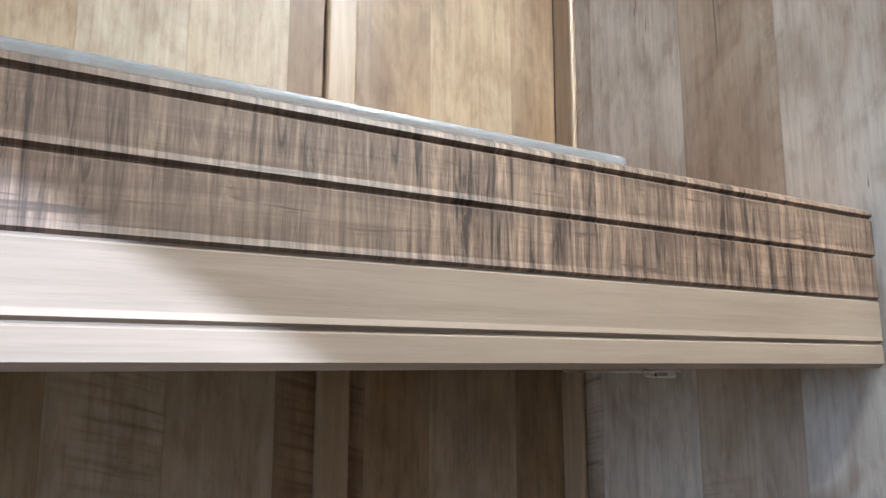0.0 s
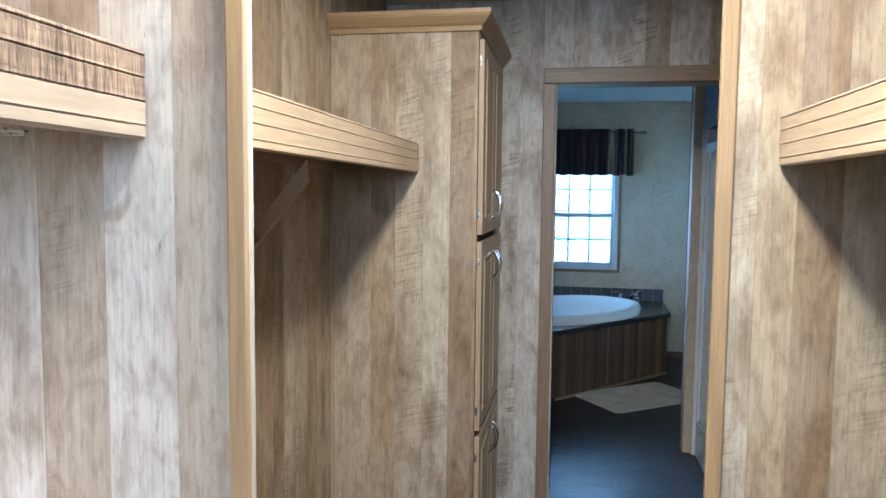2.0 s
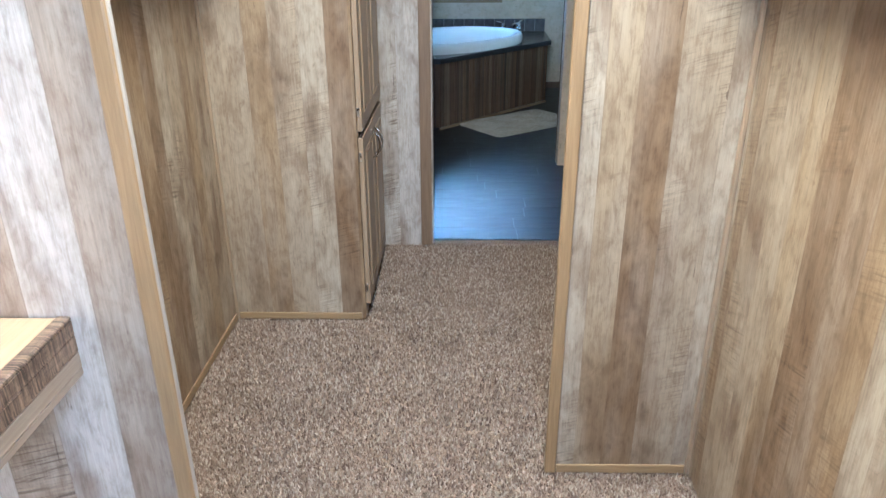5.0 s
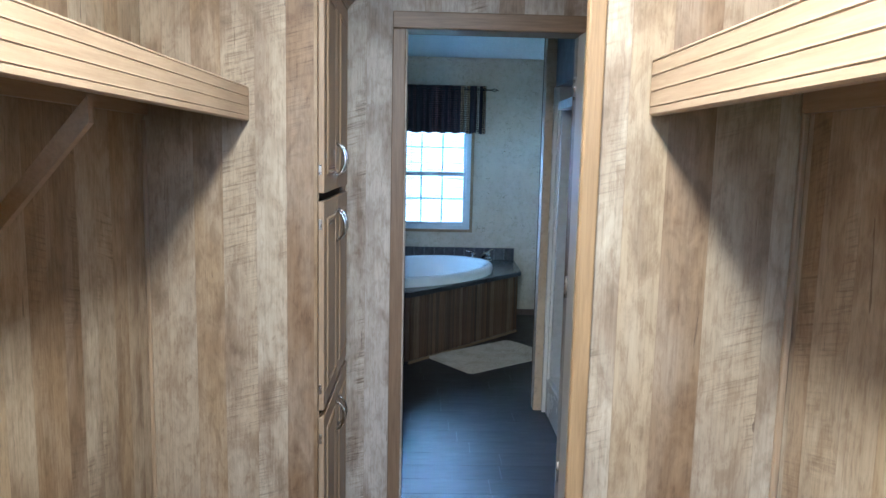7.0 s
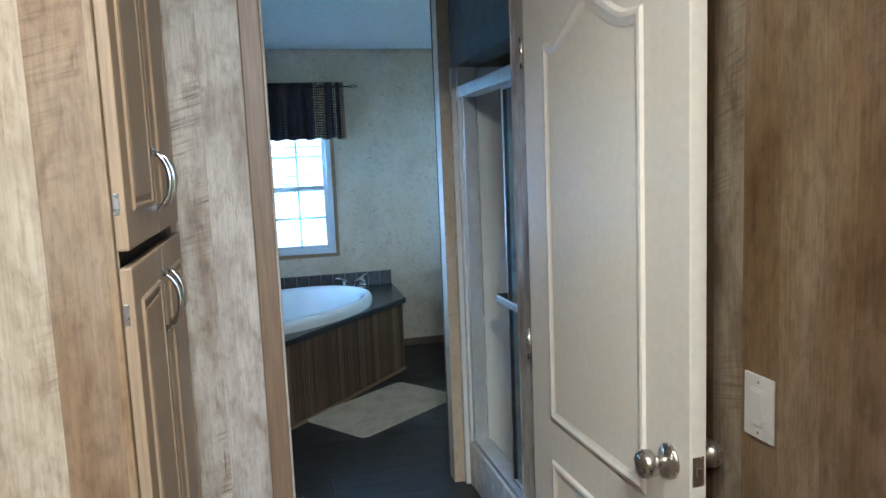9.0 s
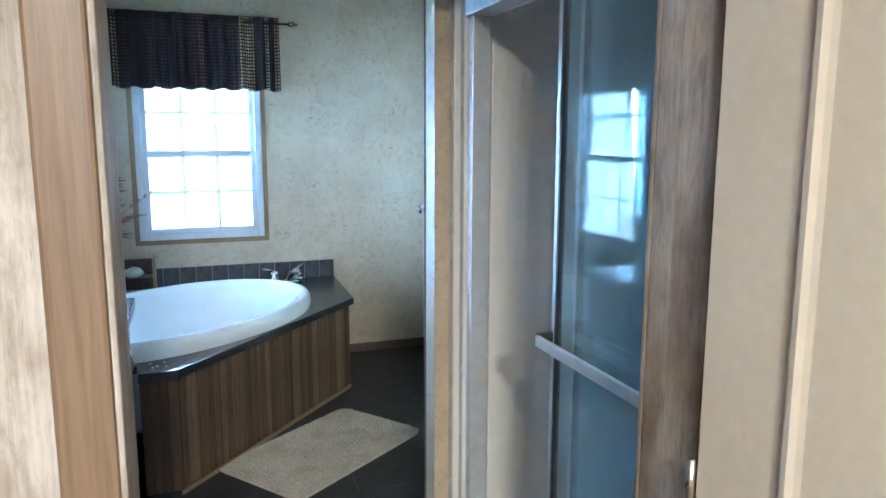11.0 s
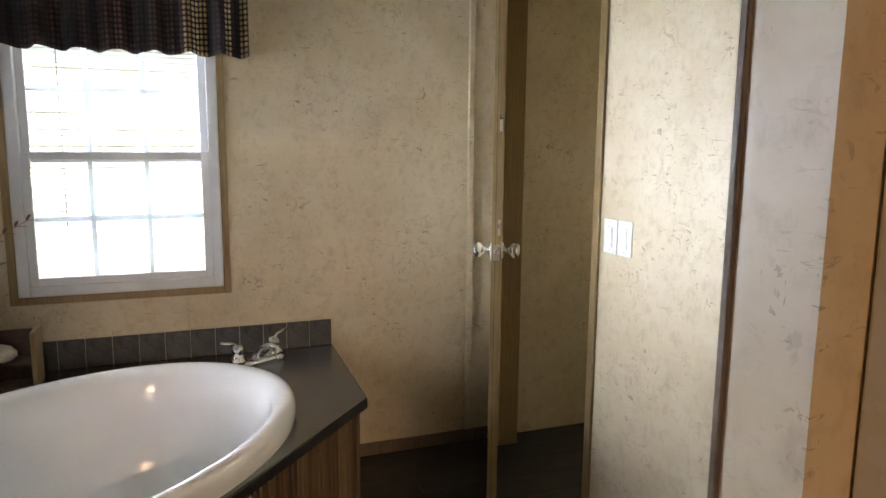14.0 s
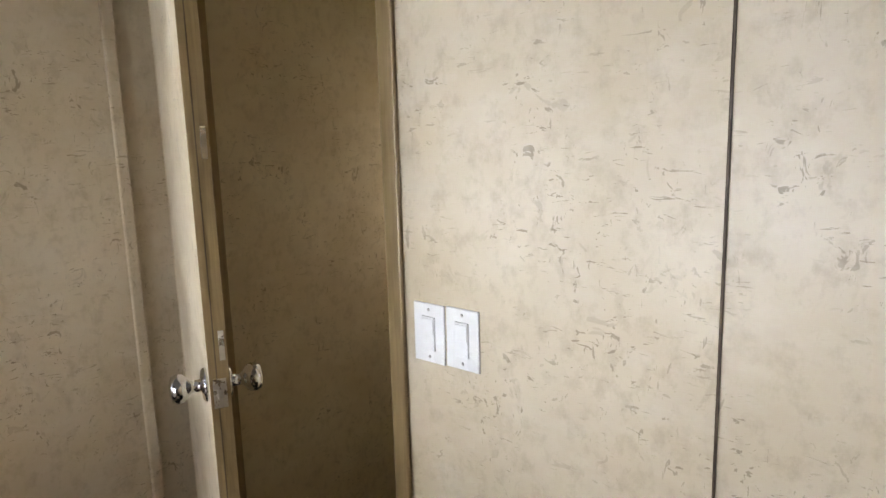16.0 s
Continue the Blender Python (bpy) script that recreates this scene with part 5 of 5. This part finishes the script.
    add_prism(bm, [(5.10, 0.03), (5.10, -0.09), (6.135, -1.015), (XF - 0.01, -1.03), (XF - 0.01, -0.99), (6.15, -0.99), (5.14, -0.06), (5.14, 0.03)], 0.0, DZK - 0.037)
    # shade behind the boards, painted as a near-black backing
    part("backing", bm, GAP_SHADE, t)
    ob = part("base_strip", soft_box(0.0, length + 0.006, -0.006, 0.004, 0.0, 0.021, r=0.002), TRIM, t)
    ob.matrix_basis = pose(a.x, a.y, 0, 0, 0, ang)


tub()
tf = faucet("tub_faucet", "chrome two-handle faucet on the tub deck", 1.12)
tf.matrix_basis = pose(6.64, -0.735, DZK + 0.001, 0, 0, -62) @ Matrix.Diagonal((1.35, 1.35, 1.35, 1))


def splash(name, axis, at, a0, a1, z0, z1, step, label):
    t = thing(name, label, "backsplash", kind="structure")
    if axis == "x":
        part("grout", boxes((at - 0.005, at - 0.0005, a0, a1, z0 + 0.001, z1 - 0.001)), GROUT, t)
    else:
        part("grout", boxes((a0, a1, at - 0.005, at - 0.0005, z0 + 0.001, z1 - 0.001)), GROUT, t)
    u = a0
    while u < a1 - 0.01:
        w = min(step, a1 - u)
        if axis == "x":
            bm = soft_box(at - 0.011, at - 0.004, 0.0015, w - 0.0015, z0, z1, r=0.002, seg=1)
        else:
            bm = soft_box(0.0015, w - 0.0015, at - 0.011, at - 0.004, z0, z1, r=0.002, seg=1)
        ob = part("tile", bm, SLATE, t)
        ob.location = (0, u, 0) if axis == "x" else (u, 0, 0)
        u += step


splash("backsplash_far", "x", XF, -1.075, YL - 0.012, DZK + 0.001, 0.660, 0.0972, "row of dark slate tiles behind the tub")
splash("backsplash_left", "y", YL, 5.19, XF - 0.012, DZK + 0.001, 0.660, 0.0972, "row of dark slate tiles beside the tub")
splash("backsplash_vanity", "y", YL, VX0, VX1 - 0.003, VZ + 0.001, VZ + 0.10, 0.0972, "row of dark slate tiles behind the vanity")

# ---- vase with red fern ----


def fern_vase():
    t = thing("fern_vase", "dark red vase of dusty red artificial fern fronds", "vase of leaves")
    c = (6.53, 0.42, DZK)
    bm = bmesh.new()
    add_lathe(bm, [(0.001, 0.001), (0.048, 0.001), (0.052, 0.01), (0.074, 0.075), (0.086, 0.15), (0.082, 0.205), (0.060, 0.25), (0.048, 0.268), (0.054, 0.288), (0.048, 0.288), (0.042, 0.26), (0.001, 0.24)], c, 36)
    part("vase", bm, VASE, t)
    rng = random.Random(11)
    base = Vector((c[0], c[1], c[2] + 0.265))
    fronds = [(166, 50, 0.84, 0), (160, 76, 0.84, 0), (174, 66, 0.66, 1), (224, 60, 0.68, 0), (167, 36, 0.66, 1), (205, 76, 0.60, 1), (150, 62, 0.50, 0), (238, 46, 0.46, 0), (190, 52, 0.46, 0), (232, 36, 0.36, 0), (262, 52, 0.36, 1)]

    def pinna(bm, p, out, up, size, width):
        """One leaflet with a saw-toothed outline, slightly folded and drooping."""
        side = out.cross(up).normalized()
        teeth = 6
        spine, left, right = [], [], []
        for i in range(teeth * 2 + 1):
            f = i / (teeth * 2)
            c = p + out * size * f + up * size * (0.10 * f - 0.16 * f * f)
            w = width * math.sin(math.pi * (0.10 + 0.88 * f)) * (1.15 if i % 2 else 0.45)
            spine.append(bm.verts.new(c))
            left.append(bm.verts.new(c + side * w + up * w * 0.25 + out * w * 0.35))
            right.append(bm.verts.new(c - side * w + up * w * 0.25 + out * w * 0.35))
        for i in range(teeth * 2):
            bm.faces.new((spine[i], spine[i + 1], left[i + 1], left[i]))
            bm.faces.new((spine[i + 1], spine[i], right[i], right[i + 1]))

    def inside(bm):
        for v in bm.verts:
            v.co.x, v.co.y = min(v.co.x, XF - 0.014), min(v.co.y, YL - 0.014)

    for k, (az, el, length, tone) in enumerate(fronds):
        a, e = radians(az + rng.uniform(-6, 6)), radians(el)
        flat = Vector((math.cos(a), math.sin(a), 0))
        d = flat * math.cos(e) + Vector((0, 0, math.sin(e)))
        pts = []
        for i in range(17):
            f = i / 16
            p = base + d * length * f + flat * 0.10 * f * f - Vector((0, 0, 0.20 * length * f ** 3))
            pts.append(Vector((min(p.x, XF - 0.03), min(p.y, YL - 0.03), p.z)))
        bm = bmesh.new()
        add_tube(bm, pts, [0.0032 * (1 - 0.7 * i / 16) for i in range(17)], 6)
        fr = part("frond", bm, STEM, t)
        bm = bmesh.new()
        side = d.cross(Vector((0, 0, 1))).normalized()
        pairs = 13
        for i in range(pairs):
            f = 0.40 + 0.57 * i / (pairs - 1)
            q = f * 16
            n0, n1 = pts[int(q)], pts[min(16, int(q) + 1)]
            along = (n1 - n0).normalized() if (n1 - n0).length > 1e-6 else d
            p = n0.lerp(n1, q - int(q))
            up = side.cross(along).normalized()
            size = (0.17 - 0.135 * (i / (pairs - 1)) ** 1.2) * (0.7 + 0.5 * length) * rng.uniform(0.85, 1.1)
            for sg in (-1, 1):
                out = (side * sg + along * 0.62 + up * rng.uniform(-0.2, 0.2)).normalized()
                pinna(bm, p, out, up, size * 0.95, size * 0.13)
        pinna(bm, pts[14], (pts[16] - pts[14]).normalized(), side.cross(d).normalized(), 0.07, 0.010)
        inside(bm)
        part("leaves", bm, LEAF_DARK if tone else LEAF_RED, fr)
    # one long bare twig with a few leaflets at its tip
    bm = bmesh.new()
    twig = [base + Vector((-0.20 * f, -0.44 * f, 0.44 * f - 0.07 * f ** 3)) for f in [i / 12 for i in range(13)]]
    add_tube(bm, twig, [0.0026 * (1 - 0.6 * i / 12) for i in range(13)], 6)
    fr = part("frond", bm, STEM, t)
    bm = bmesh.new()
    along = (twig[12] - twig[8]).normalized()
    across = along.cross(Vector((0, 0, 1))).normalized()
    for i in range(8, 13):
        for sg in (-1, 1):
            pinna(bm, twig[i], (across * sg * 0.5 + along + Vector((0, 0, 0.5 * sg))).normalized(), Vector((0, 0, 1)), 0.035, 0.007)
    part("leaves", bm, LEAF_DARK, fr)
    # crumpled broad leaves hanging round the neck
    for k in range(20):
        a = radians(110 + k * 10 + rng.uniform(-8, 8))
        bm = bmesh.new()
        o = Vector((math.cos(a), math.sin(a), rng.uniform(-0.35, 0.45))).normalized()
        p = base + Vector((math.cos(a), math.sin(a), 0)) * 0.02 + Vector((0, 0, rng.uniform(-0.01, 0.08)))
        up = (Vector((0, 0, 1)) + Vector((rng.uniform(-0.5, 0.5), rng.uniform(-0.5, 0.5), 0))).normalized()
        pinna(bm, p, o, up, rng.uniform(0.16, 0.27), rng.uniform(0.03, 0.048))
        inside(bm)
        part("leaf", bm, LEAF_DARK if k % 4 == 0 else LEAF_RED, t)


fern_vase()


def toiletry_box():
    t = thing("toiletry_box", "dark open-fronted wooden box on the tub deck", "box")
    x0, x1, y0, y1, z = 6.56, 6.70, 0.025, 0.25, DZK + 0.001
    part("bottom", soft_box(x0, x1, y0, y1, z, z + 0.012, r=0.002), BOXWOOD, t)
    part("side", soft_box(x0, x1, y0, y0 + 0.016, z + 0.0125, z + 0.215, r=0.002), TRIM, t, "reddish wooden side")
    part("side", soft_box(x0, x1, y1 - 0.012, y1, z + 0.0125, z + 0.19, r=0.002), BOXWOOD, t)
    part("back", soft_box(x1 - 0.01, x1, y0 + 0.017, y1 - 0.013, z + 0.0125, z + 0.20, r=0.002), BOXWOOD, t)
    part("shelf", soft_box(x0, x1 - 0.011, y0 + 0.017, y1 - 0.013, z + 0.098, z + 0.106, r=0.002), BOXWOOD, t)
    bm = bmesh.new()
    bmesh.ops.create_icosphere(bm, subdivisions=3, radius=0.042)
    for v in bm.verts:
        n = noise.noise(v.co * 40)
        v.co = Vector((v.co.x, v.co.y * 1.35, v.co.z * 0.75)) * (1 + 0.25 * n)
        v.co += Vector((6.625, 0.15, z + 0.106 + 0.025))
    for f in bm.faces:
        f.smooth = True
    single("shell_soap", bm, SPONGE, "ivory shell-shaped soap in the box", "soap")
    s = thing("toothbrush", "pale blue toothbrush leaning in the box", "toothbrush")
    bm = bmesh.new()
    add_tube(bm, [(6.60, 0.205, z + 0.107), (6.60, 0.222, z + 0.20)], 0.005, 8)
    part("handle", bm, BRISTLE, s)
    part("head", soft_box(6.590, 6.610, 0.213, 0.236, z + 0.196, z + 0.235, r=0.003), BRISTLE, s)


toiletry_box()

# crumbs of plaster on the tub deck's corner and beside the basin
_rng = random.Random(3)
for _spot, _n in (((5.14, -0.05, DZK + 0.0015), 6), ((4.99, 0.16, VZ + 0.0015), 4)):
    for _k in range(_n):
        bm = bmesh.new()
        bmesh.ops.create_icosphere(bm, subdivisions=1, radius=_rng.uniform(0.004, 0.008))
        for v in bm.verts:
            v.co = Vector((v.co.x * _rng.uniform(0.7, 1.3), v.co.y * _rng.uniform(0.7, 1.3), v.co.z * 0.5 + 0.003))
            v.co += Vector(_spot)
        off = Vector((_rng.uniform(-0.05, 0.05), _rng.uniform(-0.05, 0.05), 0))
        bmesh.ops.translate(bm, vec=off, verts=bm.verts[:])
        single("crumb", bm, PLATE, "small white crumb of plaster", "debris", "crumbs")

# unseen closet lamp bases; the one at x 1.35 sits over added fill
for _x in (0.42, 1.35):
    cl = thing("ceiling_lamp", "flush round metal lamp base placed out of view", "ceiling lamp", group="ceiling lamps")
    bm = bmesh.new()
    add_lathe(bm, [(0.001, H1 - 0.001), (0.15, H1 - 0.001), (0.15, H1 - 0.026), (0.14, H1 - 0.028), (0.001, H1 - 0.028)], (_x, -0.12, 0), 32)
    part("base", bm, NICKEL, cl)


# ---- rug ----


def bath_mat():
    a, b, d = Vector((4.862, -0.546)), Vector((5.375, -1.237)), Vector((5.285, -0.232))
    ex, ey = b - a, d - a
    bm = bmesh.new()
    r = 0.05
    rng = random.Random(8)

    def inside(u, v):
        x, y = u * ex.length, v * ey.length
        dx = max(r - x, x - (ex.length - r), 0)
        dy = max(r - y, y - (ey.length - r), 0)
        return dx * dx + dy * dy <= r * r

    t = thing("bath_mat", "cream shaggy bath mat on the dark floor", "bath mat")
    ring = []
    for cx, cy, a0 in ((ex.length - r, ey.length - r, 0), (r, ey.length - r, 90), (r, r, 180), (ex.length - r, r, 270)):
        for k in range(7):
            th = radians(a0 + 15 * k)
            ring.append((cx + r * math.cos(th), cy + r * math.sin(th)))
    ux, uy = ex.normalized(), ey.normalized()
    pts = [a + ux * x + uy * y for x, y in ring]
    add_prism(bm, [(p.x, p.y) for p in pts], 0.0, 0.012)
    part("backing", bm, RUG, t)
    verts, faces = [], []
    for _ in range(26000):
        u, v = rng.random(), rng.random()
        if not inside(u, v):
            continue
        p = a + ex * u + ey * v
        th = rng.uniform(0, 6.28)
        lean = Vector((rng.uniform(-0.008, 0.008), rng.uniform(-0.008, 0.008), rng.uniform(0.004, 0.009)))
        base = len(verts)
        for k in range(3):
            q = th + k * 2.094
            verts.append((p.x + 0.0045 * math.cos(q), p.y + 0.0045 * math.sin(q), 0.010))
        verts.append((p.x + lean.x, p.y + lean.y, 0.010 + lean.z))
        faces += [(base, base + 1, base + 3), (base + 1, base + 2, base + 3), (base + 2, base, base + 3)]
    me = bpy.data.meshes.new("shag")
    me.from_pydata(verts, [], faces)
    me.materials.append(RUG)
    ob = tagged(new("shag", me), kind="stuff")
    ob.parent = t
    part("tag", soft_box(5.315, 5.335, -1.150, -1.135, 0.012, 0.014, r=0.0005), PLATE, t, "small white care label")


bath_mat()

# ---- outside ----
structure("ground", boxes((-220, 220, -220, 220, -0.75, -0.65)), GRASS, "mown lawn around the house", "lawn")


def neighbour(x0, x1, y0, y1, name, label):
    t = thing(name, label, "house")
    part("wall", boxes((x0, x1, y0, y1, -0.65, 2.6)), SIDING, t, "pale lapped siding")
    bm = bmesh.new()
    z = -0.4
    while z < 2.55:
        for (p, q) in (((x0, y0), (x0, y1)), ((x0, y0), (x1, y0))):
            if p[0] == q[0]:
                vs = [(p[0] - 0.004, p[1], z + 0.17), (p[0] - 0.022, p[1], z), (p[0] - 0.022, q[1], z), (p[0] - 0.004, q[1], z + 0.17)]
            else:
                vs = [(p[0], p[1] - 0.004, z + 0.17), (p[0], p[1] - 0.022, z), (q[0], p[1] - 0.022, z), (q[0], p[1] - 0.004, z + 0.17)]
            bm.faces.new([bm.verts.new(v) for v in vs])
        z += 0.18
    part("siding", bm, SIDING, t)
    bm = bmesh.new()
    ym = (y0 + y1) / 2
    vs = [(x0 - 0.3, y0 - 0.3, 2.6), (x1 + 0.3, y0 - 0.3, 2.6), (x1 + 0.3, y1 + 0.3, 2.6), (x0 - 0.3, y1 + 0.3, 2.6), ((x0 + x1) / 2, y0 - 0.3, 3.9), ((x0 + x1) / 2, y1 + 0.3, 3.9)]
    v = [bm.verts.new(p) for p in vs]
    for f in ((0, 1, 2, 3), (0, 3, 5, 4), (1, 4, 5, 2), (0, 4, 1), (3, 2, 5)):
        bm.faces.new([v[i] for i in f])
    part("roof", bm, ROOF, t)


neighbour(15.0, 20.0, -9.0, 9.0, "neighbour_house", "pale grey sided single-storey house beyond the lawn")


def tree(x, y, h, seed):
    rng = random.Random(seed)
    t = thing("tree", "leafy green tree on the lawn", "tree", (0, 0, 0), "trees on the lawn")
    bm = bmesh.new()
    add_tube(bm, [(x, y, -0.65), (x + 0.1, y, h * 0.3), (x + 0.05, y + 0.1, h * 0.75)], [0.22, 0.16, 0.06], 9)
    tips = []
    for k in range(9):
        a, z = rng.uniform(0, 6.28), h * rng.uniform(0.3, 0.7)
        e = Vector((x + math.cos(a) * h * 0.28, y + math.sin(a) * h * 0.28, z + h * 0.2))
        add_tube(bm, [(x + 0.08, y, z), tuple((Vector((x, y, z)) + e) / 2 + Vector((0, 0, 0.15))), tuple(e)], [0.07, 0.05, 0.02], 6)
        tips.append(e)
    part("trunk", bm, BARK, t)
    tips.append(Vector((x, y, h * 0.85)))
    verts, faces = [], []
    for e in tips:
        for _ in range(260):
            p = e + Vector((rng.gauss(0, 0.6), rng.gauss(0, 0.6), rng.gauss(0, 0.5)))
            d1 = Vector((rng.gauss(0, 1), rng.gauss(0, 1), rng.gauss(0, 1))).normalized() * 0.13
            d2 = d1.cross(Vector((rng.gauss(0, 1), rng.gauss(0, 1), 1))).normalized() * 0.07
            b = len(verts)
            verts += [tuple(p - d1), tuple(p + d2), tuple(p + d1), tuple(p - d2)]
            faces.append((b, b + 1, b + 2, b + 3))
    me = bpy.data.meshes.new("crown")
    me.from_pydata(verts, [], faces)
    me.materials.append(FOLIAGE)
    ob = tagged(new("crown", me), kind="stuff")
    ob.parent = t


for _k, (_x, _y, _h) in enumerate(((3.5, 16, 7.0), (8.5, 19, 8.0), (13.0, 15, 6.5), (-2.0, 20, 7.5))):
    tree(_x, _y, _h, 20 + _k)

# ---- carpet pile and floor planks ----


def carpet_pile():
    rng = random.Random(4)
    verts, faces = [], []

    def patch(x0, x1, y0, y1, count):
        for _ in range(count):
            x, y = rng.uniform(x0, x1), rng.uniform(y0, y1)
            th = rng.uniform(0, 6.28)
            b = len(verts)
            for k in range(3):
                q = th + k * 2.094
                verts.append((x + 0.0038 * math.cos(q), y + 0.0038 * math.sin(q), -0.007))
            verts.append((x + rng.uniform(-0.006, 0.006), y + rng.uniform(-0.006, 0.006), rng.uniform(0.002, 0.009)))
            faces.extend([(b, b + 1, b + 3), (b + 1, b + 2, b + 3), (b + 2, b, b + 3)])

    patch(0.3, 2.83, YR2 + 0.01, 0.12, 60000)
    patch(0.58, 2.08, 0.12, YL - 0.01, 22000)
    me = bpy.data.meshes.new("carpet_pile")
    me.from_pydata(verts, [], faces)
    me.materials.append(TUFT)
    tagged(new("carpet_pile", me), "brown and beige twisted carpet pile", "carpet", kind="stuff")


carpet_pile()


def planks():
    t = thing("floor_planks", "dark wood-look vinyl planks on the bathroom floor", "floor", kind="structure")
    rng = random.Random(2)
    width, length = 0.152, 0.61
    meshes = {}
    x = XD + 0.064
    while x < XF:
        w = min(width, XF - x)
        y = -3.0 - rng.uniform(0, length)
        while y < YL:
            y0, y1 = max(y, -3.0), min(y + length, YL)
            if y1 - y0 > 0.02 and not (x < 4.2 and y1 < YW) and not (x > 5.25 and y0 > 0.1) and not (x < 5.1 and y0 > 0.3):
                key = (round(w, 3), round(y1 - y0, 3))
                if key not in meshes:
                    meshes[key] = mesh_of("plank", soft_box(0.0011, w - 0.0011, 0.0011, y1 - y0 - 0.0011, -0.003, 0.0, r=0), PLANK)
                ob = new("plank", meshes[key])
                ob.parent = t
                ob.location = (x, y0, 0)
            y += length
        x += width


planks()
